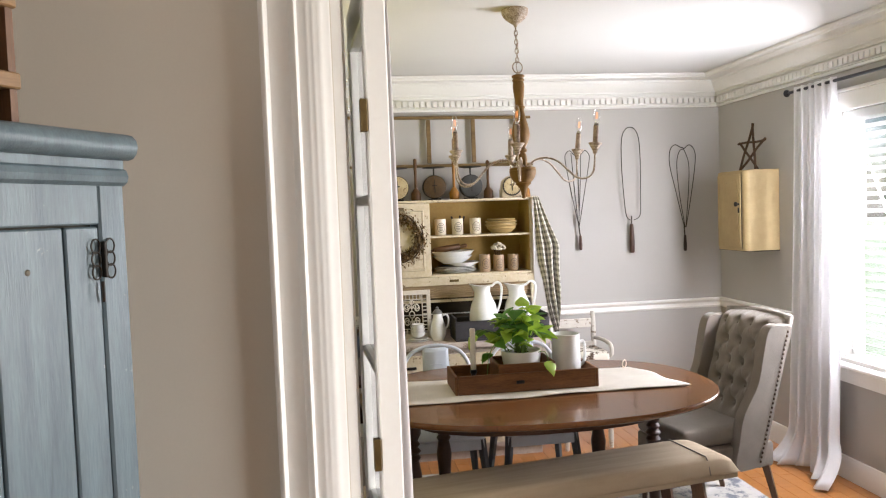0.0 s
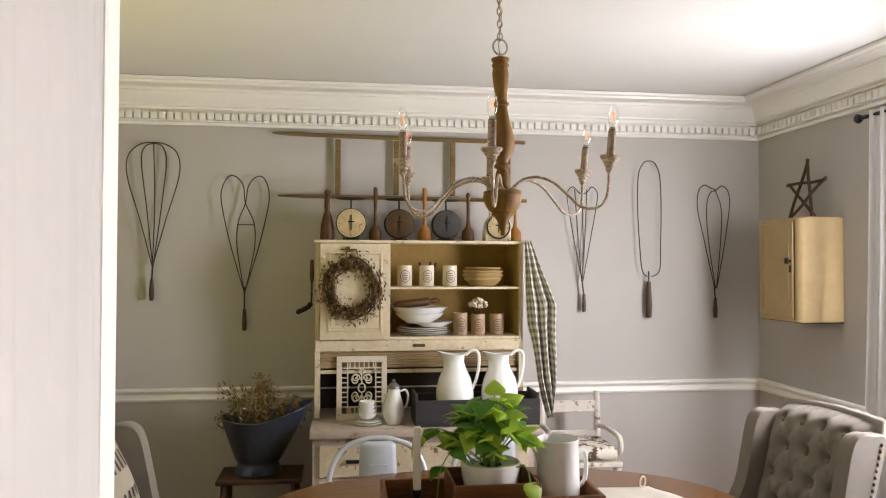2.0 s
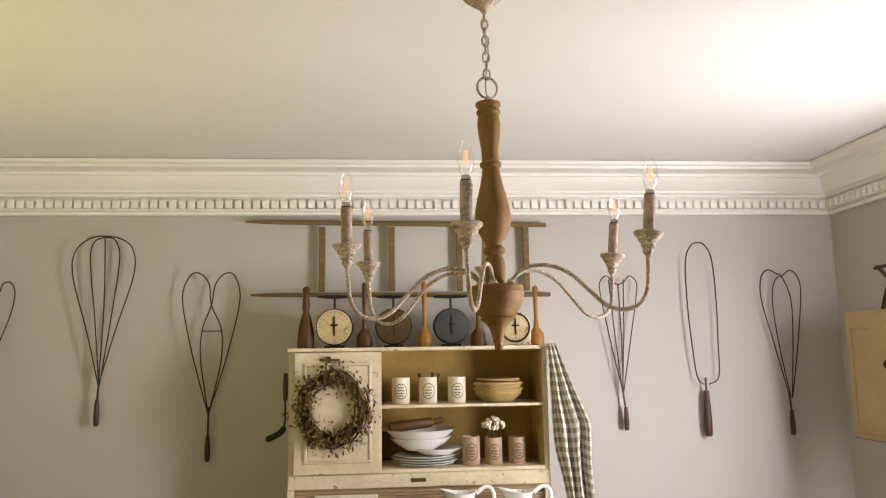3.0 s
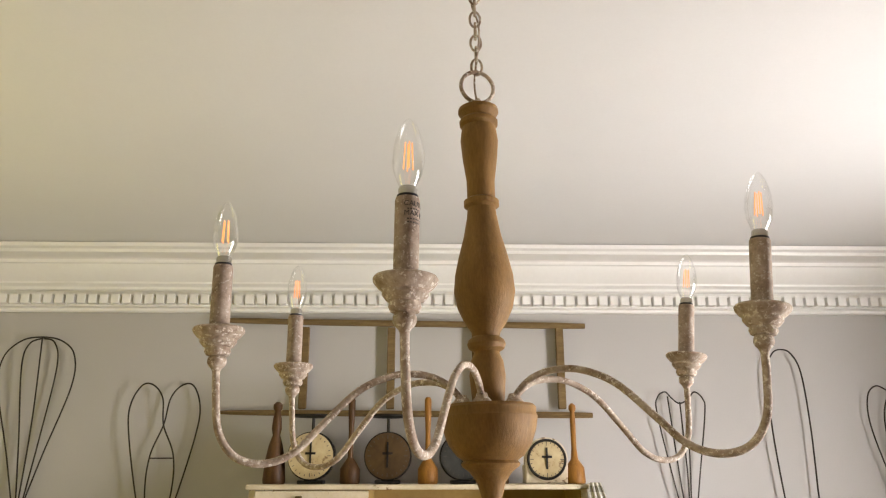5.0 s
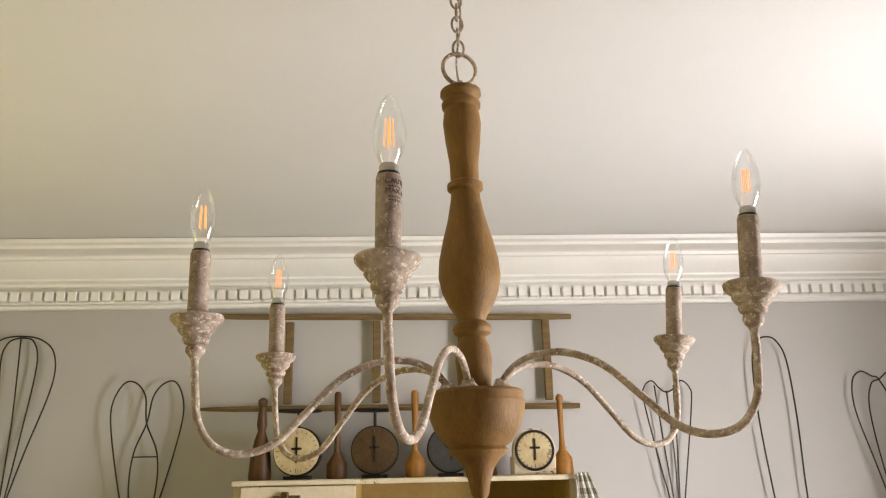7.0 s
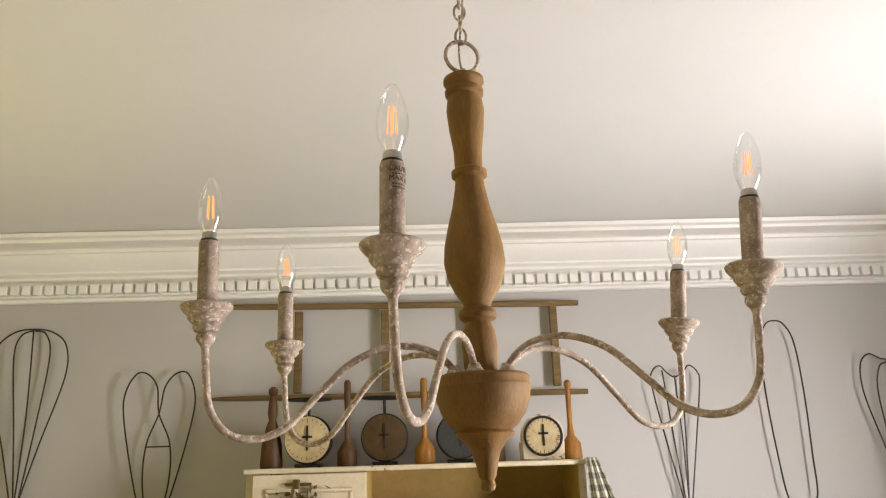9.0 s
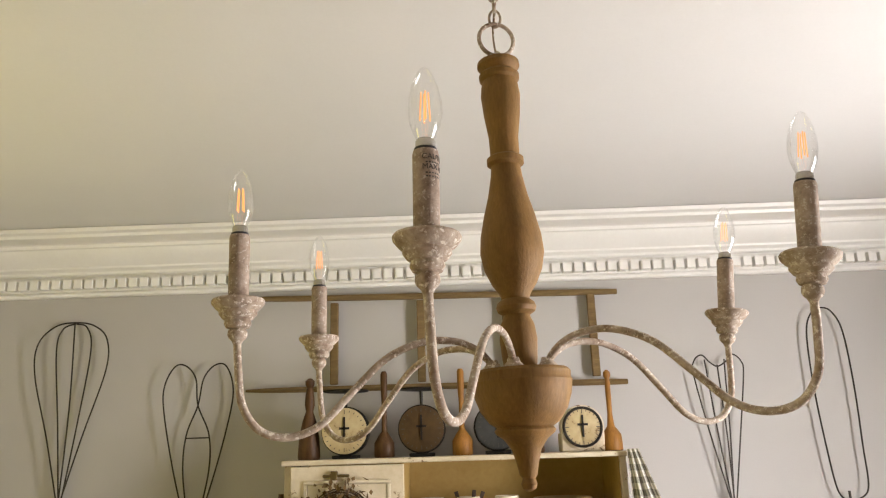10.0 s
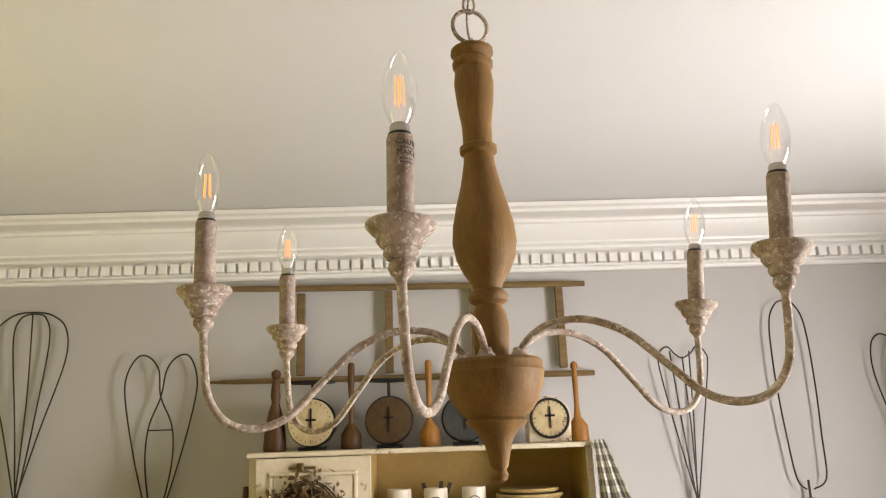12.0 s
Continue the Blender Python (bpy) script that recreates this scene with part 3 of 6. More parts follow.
part("bottom_rail", B((-0.022, 0.022, WY0 + 0.012, WY1 - 0.012, WZ0 - 0.008, WZ0 + 0.012), bevel=0.003), M_BLIND, bl)

# bright sky beyond the windows
structure("backdrop_east", B((56, 56.2, -50, 58, -2, 50)), glow_mat("bright hazy sky", (0.95, 0.97, 1.0), 10.0), "bright hazy sky far outside the window", "backdrop")

# ---- things: curtain, wall cabinet, star ----
rod = thing("curtain_rod", pose(XR - 0.075, 0, 2.145), "black iron curtain rod with a ball finial", "curtain rod")
part("rod", T([(0, 2.55, 0), (0, 4.545, 0)], 0.009, 10, smooth=False), M_BLACK, rod)
part("finial", L([(0.003, -0.02), (0.014, -0.016), (0.022, 0), (0.014, 0.016), (0.003, 0.02)], 16), M_BLACK, rod, at=pose(0, 4.565, 0, 90, 0, 0))
part("bracket", T([(0, 4.50, 0), (0.04, 4.50, 0), (0.075, 4.50, -0.004)], 0.006, 6), M_BLACK, rod)

bm = bmesh.new()
pl = pleats(0.45, 0.030, 6, 8)


def curtain_place(u, v):
    z = 2.165 - 2.15 * v
    fl = max(0.0, (v - 0.9) / 0.1)
    y = 4.50 - 0.37 * u - 0.03 * v * u + (0.05 + 0.16 * u) * fl * (0.5 - u)
    x = XR - 0.080 + pl(u, v) * (0.45 + 0.7 * v) - 0.05 * v * v - 0.14 * fl ** 2 * (0.5 + 0.5 * math.sin(7 * u + 1))
    return (x, y, max(z, 0.010 + 0.018 * fl * (1 + math.sin(17 * u)) * 0.5))


grid(bm, 110, 60, curtain_place)
cu = single("window_curtain", bm, M_SHEER, "white sheer floor-length curtain pooling on the floor", "curtain", smooth=80)
solid(cu, 0.0015)

wc = thing("wall_cabinet", pose(2.60, 4.945, 1.222), "small cream-painted metal medicine cabinet on the wall", "cabinet")
bm = B((-0.228, -0.003, -0.175, 0.175, 0, 0.493))
bmesh.ops.bevel(bm, geom=[e for e in bm.edges if abs(e.verts[0].co.z - e.verts[1].co.z) > 0.3 and e.verts[0].co.x < -0.1], offset=0.035, segments=5, profile=0.5, affect="EDGES")
M_METALCREAM = mat("cream enamel", (0.41, 0.305, 0.15), (0.34, 0.245, 0.115), 5, 0.6, 0, 0.06, 30, spots=(0.14, 0.08, 0.04), spot_scale=16, spot_amount=0.10)
part("body", bm, M_METALCREAM, wc)
dr = part("door", B((-0.236, -0.229, -0.132, 0.145, 0.02, 0.475), bevel=0.003), M_METALCREAM, wc)
part("panel_rim", B((-0.240, -0.2365, -0.105, 0.118, 0.43, 0.436), (-0.240, -0.2365, -0.105, 0.118, 0.05, 0.056), (-0.240, -0.2365, -0.105, -0.099, 0.056, 0.43), (-0.240, -0.2365, 0.112, 0.118, 0.056, 0.43)), M_METALCREAM, dr)
part("door_seam", B((-0.2298, -0.2285, -0.1385, -0.1335, 0.01, 0.485)), M_IRON, wc)
part("knob", L([(0.006, 0), (0.006, 0.012), (0.015, 0.018), (0.015, 0.026), (0.006, 0.031)], 14), M_IRON, dr, at=pose(-0.2365, -0.118, 0.29, 0, -90, 0))
part("latch", B((-0.243, -0.2365, -0.123, -0.113, 0.235, 0.268), bevel=0.001), M_IRON, dr)
part("top_cap", B((-0.20, -0.003, -0.178, 0.178, 0.4935, 0.499), bevel=0.002), M_METALCREAM, wc)
part("bottom_lip", B((-0.215, -0.003, -0.178, 0.178, -0.005, -0.0005), bevel=0.002), M_IRON, wc)

st = thing("twig_star", pose(2.50, 4.95, 1.722, 0, 8, 0) @ Matrix.Diagonal((0.9, 0.9, 0.9, 1)), "rustic five-point star of dark twigs on the cabinet", "star")
pts = [(0, 0.165 * math.cos(radians(90 + 72 * k)), 0.150 + 0.165 * math.sin(radians(90 + 72 * k))) for k in range(5)]
for k in range(5):
    a, b = Vector(pts[k]), Vector(pts[(k + 2) % 5])
    d = (b - a).normalized() * 0.018
    off = Vector((0.006 * (k % 3 - 1), 0, 0))
    part("twig", T([a - d + off, a.lerp(b, 0.3) + off + Vector((0, 0.004, 0.003)), a.lerp(b, 0.7) + off - Vector((0, 0.003, 0.004)), b + d + off], [0.0085] * 18 + [0.006], 7), M_TWIG, st)

# ---- table, runner, bench, rug ----
TC = (0.74, 3.655)
TA, TB = 0.775, 0.56
tb = thing("dining_table", pose(TC[0], TC[1], 0), "oval walnut-stained dining table with turned legs", "table")


def table_outline(x0, x1, grow=0.0, n=40):
    """The part of a rounded oval that lies between x0 and x1."""
    a, b, k = TA + grow, TB + grow, 2.35
    yy = lambda x: b * max(0.0, 1 - min(1.0, abs(x) / a) ** k) ** (1 / k)
    xs = [x0 + (x1 - x0) * i / n for i in range(n + 1)]
    if x0 <= -a + 1e-6:
        xs = [-a + (x1 + a) * (i / n) ** 2.2 for i in range(n + 1)]
    if x1 >= a - 1e-6:
        xs = [a - (a - x0) * (1 - i / n) ** 2.2 for i in range(n + 1)]
    lo = [(x, -yy(x)) for x in xs]
    up = [(x, yy(x)) for x in reversed(xs)]
    out = []
    for p in lo + up:
        if not out or (abs(p[0] - out[-1][0]) + abs(p[1] - out[-1][1])) > 1e-5:
            out.append(p)
    if abs(out[0][0] - out[-1][0]) + abs(out[0][1] - out[-1][1]) < 1e-5:
        out.pop()
    return out


def slab(bm, outline, levels):
    """A plate whose outline is drawn in at each (z, scale) level."""
    rings = [[bm.verts.new((x * s, y * s, z)) for x, y in outline] for z, s in levels]
    n = len(outline)
    for a, b in zip(rings, rings[1:]):
        for k in range(n):
            bm.faces.new((a[k], a[(k + 1) % n], b[(k + 1) % n], b[k]))
    bm.faces.new(rings[0][::-1])
    bm.faces.new(rings[-1])


for x0, x1 in ((-TA, -0.2905), (-0.2895, -0.0005), (0.0005, 0.2895), (0.2905, TA)):
    bm = bmesh.new()
    slab(bm, table_outline(x0, x1), [(0.722, 0.975), (0.728, 0.992), (0.738, 1.0), (0.745, 0.999), (0.749, 0.995)])
    part("tabletop_leaf", bm, M_TABLE, tb, smooth=40)
bm = bmesh.new()
slab(bm, table_outline(-TA, TA, -0.19), [(0.652, 1), (0.657, 1.004), (0.721, 1.004)])
part("apron", bm, M_TABLEDARK, tb)
LEG = [(0.016, 0), (0.022, 0.02), (0.02, 0.10), (0.026, 0.25), (0.036, 0.38), (0.026, 0.44), (0.034, 0.455), (0.024, 0.47), (0.036, 0.485), (0.022, 0.50), (0.032, 0.515), (0.022, 0.53), (0.038, 0.56), (0.038, 0.648)]
for x, y in ((-0.55, 0.04), (0.55, 0.04), (-0.38, 0.30), (0.38, 0.30)):
    part("leg", L(LEG, 16, (x, y, 0.012)), M_TABLEDARK, tb)

bm = bmesh.new()


def runner_place(u, v):
    x = -0.685 + 1.305 * u + 0.012 * math.sin(9 * v + 2)
    y = -0.120 + 0.41 * v + 0.006 * math.sin(11 * u)
    tip = max(0.0, (u - 0.86) / 0.14)
    y += 0.03 * (u - 0.5)
    x += 0.08 * tip * (0.5 - v) * 1.2
    return (x, y, 0.7535 + 0.0025 * math.sin(23 * u + 5 * v) * math.sin(7 * v + 3 * u) + 0.004 * (max(0, 1 - u * 20)))


grid(bm, 90, 30, runner_place)
rt = thing("table_runner", pose(0.70, 3.60, 0.002), "cream linen table runner lying on the table", "table runner")
rn = part("cloth", bm, M_LINEN, rt, smooth=60)
solid(rn, 0.003)
part("corner_loop", T([(0.018 * math.cos(a * math.pi / 5), 0, 0.018 + 0.018 * math.sin(a * math.pi / 5)) for a in range(10)], 0.003, 8, True), M_LINEN, rt, at=pose(0.535, 0.285, 0.7555, 0, 0, 40))

tr = thing("wooden_tray", pose(0.665, 3.66, 0.758), "long dark-brown wooden tray with worn corners", "tray")
part("bottom", B((-0.285, 0.315, -0.085, 0.13, 0, 0.01)), M_TRAY, tr)
part("side", B((-0.285, 0.315, -0.098, -0.086, 0, 0.080), bevel=0.002), M_TRAY, tr)
part("side", B((-0.285, 0.315, 0.131, 0.143, 0, 0.080), bevel=0.002), M_TRAY, tr)
part("end", B((-0.298, -0.286, -0.098, 0.143, 0, 0.080), bevel=0.002), M_TRAY, tr)
part("end", B((0.316, 0.328, -0.098, 0.143, 0, 0.080), bevel=0.002), M_TRAY, tr)
part("label_holder", B((-0.035, 0.0, -0.101, -0.0985, 0.034, 0.048), bevel=0.001), M_BLACK, tr)
ib = thing("small_wooden_box", pose(0.685, 3.683, 0.7685), "small dark wooden box standing in the tray", "box")
part("bottom", B((-0.115, 0.115, -0.0935, 0.0935, 0.035, 0.046)), M_TRAY, ib)
for a in ((-0.125, 0.125, -0.103, -0.094, 0.0005, 0.105), (-0.125, 0.125, 0.094, 0.103, 0.0005, 0.105), (-0.125, -0.116, -0.0935, 0.0935, 0.0005, 0.105), (0.116, 0.125, -0.0935, 0.0935, 0.0005, 0.105)):
    part("side", B(a, bevel=0.002), M_TRAY, ib)

bn = thing("upholstered_bench", pose(0.625, 3.290, 0, 0, 0, 10), "padded beige striped bench with splayed wooden legs", "bench")
bm = bmesh.new()


def bench_place(u, v):
    a, w = 2 * u - 1, 2 * v - 1
    e = (1 - abs(a) ** 20) ** 0.5 if abs(a) < 1 else 0
    g = (1 - abs(w) ** 10) ** 0.5 if abs(w) < 1 else 0
    return (0.845 * a, 0.155 * w, 0.440 + 0.068 * min(1, e) * min(1, g))


grid(bm, 60, 24, bench_place)
part("cushion", bm, M_BENCH, bn, smooth=60)
part("seat_frame", B((-0.835, 0.835, -0.153, 0.153, 0.415, 0.439), bevel=0.004), M_BENCH, bn)
for x in (-0.70, 0.70):
    part("piping", T([(x, 0.156 * (2 * k / 12 - 1), 0.441 + 0.068 * max(0, 1 - abs(2 * k / 12 - 1) ** 10) ** 0.5) for k in range(13)], 0.003, 6), M_UPH, bn)
for x, s in ((-0.66, -1), (0.66, 1)):
    for y in (-0.12, 0.12):
        part("leg", T([(x, y, 0.414), (x + s * 0.07, y * 1.1, 0.012)], [0.034, 0.02], 4, smooth=False), M_DARKWOOD, bn, smooth=0)

single("area_rug", B((-0.62, 2.035, 2.45, 4.75, 0.0005, 0.011), bevel=0.003), M_RUG, "grey and cream patterned area rug under the table", "rug", smooth=0)


# ---- wing chairs ----
def wing_chair(name, m, label):
    """Faces -x; the origin is on the floor under its middle."""
    c = thing(name, m, label, "chair", "wing chairs at the table ends")
    hw = 0.285
    lean = lambda z: 0.16 + 0.31 * (z - 0.45)
    part("seat_base", B((-0.30, 0.26, -hw + 0.02, hw - 0.02, 0.27, 0.40), bevel=0.02, seg=2), M_UPH, c)
    part("seat", B((-0.32, 0.20, -hw + 0.045, hw - 0.045, 0.401, 0.50), bevel=0.035, seg=3), M_UPH, c)
    bm = bmesh.new()
    btn = [(yy + (0.0575 if r % 2 else 0), 0.56 + 0.10 * r) for r in range(5) for yy in (-0.1725, -0.0575, 0.0575, 0.1725) if yy + (0.0575 if r % 2 else 0) < 0.2]

    def tuft(u, v):
        y, z = (hw - 0.035) * (2 * u - 1), 0.46 + 0.565 * v
        d = 0.0
        for by, bz in btn:
            q = math.hypot(y - by, z - bz)
            d = max(d, math.exp(-(q / 0.020) ** 1.3) * 0.9 + math.exp(-q / 0.05) * 0.35)
            for sx in (-1, 1):
                # pleats run slantwise between the buttons
                ex, ez = sx * 0.0575, 0.10
                t = max(0, min(1, ((y - by) * ex + (z - bz) * ez) / (ex * ex + ez * ez)))
                q2 = math.hypot(y - by - ex * t, z - bz - ez * t)
                if bz < 0.97:
                    d = max(d, 0.38 * math.exp(-q2 / 0.012))
        top = max(0.0, (v - 0.86) / 0.14)
        crest = 0.02 * math.cos(1.4 * (2 * u - 1))
        edge = max(0, 1 - abs(2 * u - 1) ** 8)
        return (lean(z) - 0.075 * edge * (1 - top ** 3) + 0.062 * d + 0.075 * top ** 3, y, z - 0.01 * top + crest * v)
    grid(bm, 64, 64, tuft)
    part("backrest", bm, M_UPH, c, "button-tufted linen back", smooth=70)
    bm = bmesh.new()
    for by, bz in btn:
        lathe(bm, [(0.003, -0.004), (0.009, -0.001), (0.009, 0.003), (0.003, 0.006)], 8, (0, 0, 0))
        for v in list(bm.verts)[-32:]:
            v.co = Vector((lean(bz) - 0.040 - v.co.z, by + v.co.x, bz + v.co.y))
    tagged(part("tuft_buttons", bm, M_UPH, c), kind="stuff")
    bm = bmesh.new()
    grid(bm, 12, 20, lambda u, v: (lean(0.28 + 0.77 * v) + 0.035 + 0.004 * math.sin(3.14 * u), (hw - 0.012) * (2 * u - 1), 0.28 + 0.735 * v + 0.02 * math.cos(1.4 * (2 * u - 1)) * v))
    ob = part("outer_back", bm, M_UPH, c, smooth=60)
    solid(ob, 0.03)
    for s in (-1, 1):
        prof = [(lean(0.29) + 0.035, 0.29), (-0.06, 0.29), (-0.055, 0.42), (-0.02, 0.56), (0.03, 0.70), (0.065, 0.84), (0.085, 0.93), (0.115, 0.975), (0.17, 0.99), (0.25, 0.985), (lean(0.965) + 0.035, 0.965), (lean(0.80) + 0.035, 0.80), (lean(0.55) + 0.035, 0.55)]
        prof = [(lean(b) + 0.035 + (a - lean(b) - 0.035) * (0.62 if b > 0.6 else 0.8), b) for a, b in prof]
        bm = bmesh.new()
        ps = [(p.x, p.y) for p in smooth_path([(a, b, 0) for a, b in prof], 4)]
        ins, outs = [], []
        for lv, sc in ((0.0, 0.0), (0.012, 1.0), (0.058, 1.0), (0.07, 0.0)):
            ring = []
            cxm, czm = 0.20, 0.66
            for x, z in ps:
                k = 1 - (0 if sc else 0.018)
                ring.append(bm.verts.new((cxm + (x - cxm) * k, s * (hw - 0.05 + lv), czm + (z - czm) * k)))
            ins.append(ring)
        n = len(ps)
        for a, b in zip(ins, ins[1:]):
            for k in range(n):
                bm.faces.new((a[k], a[(k + 1) % n], b[(k + 1) % n], b[k]))
        bm.faces.new(ins[0][::-1])
        bm.faces.new(ins[-1])
        part("wing", bm, M_UPH, c, smooth=50)
        bm = bmesh.new()
        for k in range(30):
            z = 0.32 + 0.63 * k / 29
            lathe(bm, [(0.0075, 0), (0.006, 0.003), (0.002, 0.005)], 8, (0, 0, 0))
            for v in list(bm.verts)[-24:]:
                v.co = Vector((lean(z) + 0.012 + v.co.x, s * (hw + 0.0205 + v.co.z), z + v.co.y))
        tagged(part("nailhead_trim", bm, M_NAIL, c, "row of dark bronze nailheads"), kind="stuff")
        part("leg", T([(-0.25, s * 0.25, 0.28), (-0.26, s * 0.255, 0.0125)], [0.026, 0.017], 4, smooth=False), M_DARKWOOD, c, smooth=0)
        part("leg", T([(0.21, s * 0.25, 0.28), (0.30, s * 0.255, 0.0125)], [0.026, 0.018], 4, smooth=False), M_DARKWOOD, c, smooth=0)
    return c


wing_chair("wing_chair", pose(1.672, 3.945, 0, 0, 0, 10) @ Matrix.Diagonal((0.86, 0.82, 0.955, 1)), "oatmeal linen wing chair with tufted back and nailheads")
wing_chair("wing_chair", pose(-0.23, 3.78, 0, 0, 0, 178) @ Matrix.Diagonal((0.86, 0.93, 0.99, 1)), "oatmeal linen wing chair holding a printed pillow")

pw = thing("throw_pillow", pose(-0.43, 3.74, 0.855, 0, 0, 90) @ pose(0, 0, 0, 66, 0, 0), "cream grain-sack pillow with dark stencilled letters", "pillow")
bm = bmesh.new()
for s in (-1, 1):
    grid(bm, 20, 20, lambda u, v: ((u - 0.5) * 0.40 * (1 - 0.06 * math.sin(3.14 * v)), (v - 0.5) * 0.40 * (1 - 0.06 * math.sin(3.14 * u)), s * 0.075 * (max(0, math.sin(3.14159 * u) * math.sin(3.14159 * v))) ** 0.45))
bmesh.ops.remove_doubles(bm, verts=bm.verts, dist=0.0008)
part("cushion", bm, M_PILLOW, pw, smooth=80)

# ---- chandelier ----
AX, AY = 0.719, 3.750
ch = thing("chandelier", pose(AX, AY, H, -0.4, -1.0, 0) @ Matrix.Diagonal((0.892, 0.892, 0.892, 1)), "six-arm chandelier of turned wood and whitewashed metal", "chandelier")
zz = lambda z: z - H - 0.063
part("canopy", L([(0.066, -0.0005), (0.066, -0.020), (0.061, -0.032), (0.050, -0.046), (0.036, -0.058), (0.022, -0.068), (0.012, -0.076), (0.006, -0.088)], 28), M_CHMETAL, ch)
nl = 8
z0, z1 = 2.214, 2.390
for k in range(nl):
    zc, hl = z1 - (z1 - z0) * (k + 0.5) / nl, (z1 - z0) / nl * 0.66
    pts = []
    for j in range(12):
        a = 2 * math.pi * j / 12
        p = (0.0085 * math.cos(a), 0, hl * math.sin(a))
        pts.append((p[0], 0, zz(zc) + p[2]) if k % 2 else (0, p[0], zz(zc) + p[2]))
    part("chain_link", T(pts, 0.0020, 6, True, 2), M_CHMETAL, ch)
part("cord", T([(0.004, 0.002, zz(2.392)), (-0.005, 0.004, zz(2.35)), (0.006, -0.003, zz(2.29)), (-0.004, 0.002, zz(2.20)), (0, 0, zz(2.158))], 0.0016, 6), M_CHMETAL, ch)
part("hanging_ring", T([(0.026 * math.cos(a * math.pi / 8), 0.006 * math.cos(a * math.pi / 8), zz(2.189) + 0.027 * math.sin(a * math.pi / 8)) for a in range(16)], 0.0032, 8, True, 2), M_CHMETAL, ch)
part("ring_collar", L([(0.012, zz(2.148)), (0.012, zz(2.154)), (0.008, zz(2.160)), (0.004, zz(2.168))], 14), M_CHMETAL, ch)
POST = [(0.012, 1.690), (0.022, 1.694), (0.024, 1.715), (0.0255, 1.735), (0.023, 1.755), (0.019, 1.764), (0.018, 1.768), (0.0255, 1.773), (0.0275, 1.779), (0.0255, 1.785), (0.019, 1.790), (0.021, 1.797),
        (0.031, 1.812), (0.040, 1.832), (0.0445, 1.855), (0.0425, 1.880), (0.036, 1.910), (0.028, 1.940), (0.0225, 1.970), (0.021, 1.984), (0.0265, 1.988), (0.0265, 1.996), (0.021, 2.000),
        (0.0215, 2.030), (0.0265, 2.066), (0.0290, 2.095), (0.0270, 2.112), (0.0255, 2.118), (0.0295, 2.122), (0.0300, 2.128), (0.0255, 2.133), (0.0270, 2.137), (0.0315, 2.143), (0.0310, 2.149), (0.020, 2.153)]
part("post", L([(r, zz(z)) for r, z in POST], 32), M_CHWOOD, ch)
BOWL = [(0.003, 1.540), (0.0085, 1.543), (0.0105, 1.549), (0.0082, 1.556), (0.0115, 1.560), (0.0145, 1.575), (0.0195, 1.592), (0.029, 1.605), (0.0385, 1.612), (0.0405, 1.616), (0.037, 1.620),
        (0.046, 1.626), (0.057, 1.641), (0.0640, 1.660), (0.0670, 1.678), (0.0650, 1.682), (0.0655, 1.690), (0.062, 1.694), (0.024, 1.694)]
part("bowl", L([(r, zz(z)) for r, z in BOWL], 36), M_CHWOOD, ch)
ARM = [(0.038, 1.693), (0.046, 1.708), (0.065, 1.724), (0.092, 1.733), (0.134, 1.732), (0.183, 1.711), (0.228, 1.669), (0.266, 1.632), (0.303, 1.619), (0.337, 1.627), (0.358, 1.656), (0.364, 1.698), (0.366, 1.731)]
CUP = [(0.0047, 1.730), (0.0066, 1.734), (0.0099, 1.737), (0.0118, 1.741), (0.0115, 1.746), (0.0094, 1.749), (0.0141, 1.7505), (0.0164, 1.755), (0.0152, 1.760), (0.0188, 1.7615), (0.0230, 1.767), (0.0226, 1.7705), (0.0273, 1.774), (0.0315, 1.779), (0.0324, 1.7825), (0.0310, 1.785), (0.0122, 1.782)]
RA = 0.366
arm_bm = T([(r, 0, zz(z)) for r, z in ARM], 0.0047, 10, n=5)
arm_me = finish(arm_bm, "arm", M_CHMETAL, 50)
cup_me = finish(L([(r, zz(z)) for r, z in CUP], 24, (RA, 0, 0)), "candle_cup", M_CHMETAL, 40)
tube_me = finish(L([(0.0125, zz(1.781)), (0.0127, zz(1.864)), (0.0120, zz(1.867)), (0.009, zz(1.867))], 20, (RA, 0, 0)), "candle_sleeve", M_SLEEVE, 40)
sock_me = finish(L([(0.0105, zz(1.867)), (0.0105, zz(1.8695)), (0.0097, zz(1.87)), (0.0097, zz(1.877)), (0.0085, zz(1.879))], 18, (RA, 0, 0)), "socket", M_CHROME, 40)
GB = [(0.0082, 1.8785), (0.0108, 1.884), (0.0150, 1.895), (0.0168, 1.907), (0.0162, 1.92), (0.0134, 1.934), (0.0092, 1.946), (0.0052, 1.953), (0.0018, 1.956)]
glass_me = finish(L([(r, zz(z)) for r, z in GB] + [(max(0.0008, r - 0.0009), zz(z) - 0.0006) for r, z in reversed(GB)], 24, (RA, 0, 0)), "bulb_glass", M_BULB, 60)
ins_me = finish(L([(0.0111, zz(1.8668)), (0.0113, zz(1.868)), (0.0111, zz(1.8698)), (0.0104, zz(1.8699))], 18, (RA, 0, 0)), "insulator_ring", M_BLACK, 40)
bm = bmesh.new()
for a in range(4):
    dx, dy = 0.0050 * math.cos(a * 1.571 + 0.5), 0.0050 * math.sin(a * 1.571 + 0.5)
    tube(bm, [(RA + dx, dy, zz(1.899)), (RA + dx * 0.7, dy * 0.7, zz(1.929))], 0.00075, 6)
fil_me = finish(bm, "filament", M_FILAMENT, 40)
bm = bmesh.new()
lathe(bm, [(0.0035, zz(1.879)), (0.0026, zz(1.887)), (0.0013, zz(1.892)), (0.0009, zz(1.898))], 8, (RA, 0, 0))
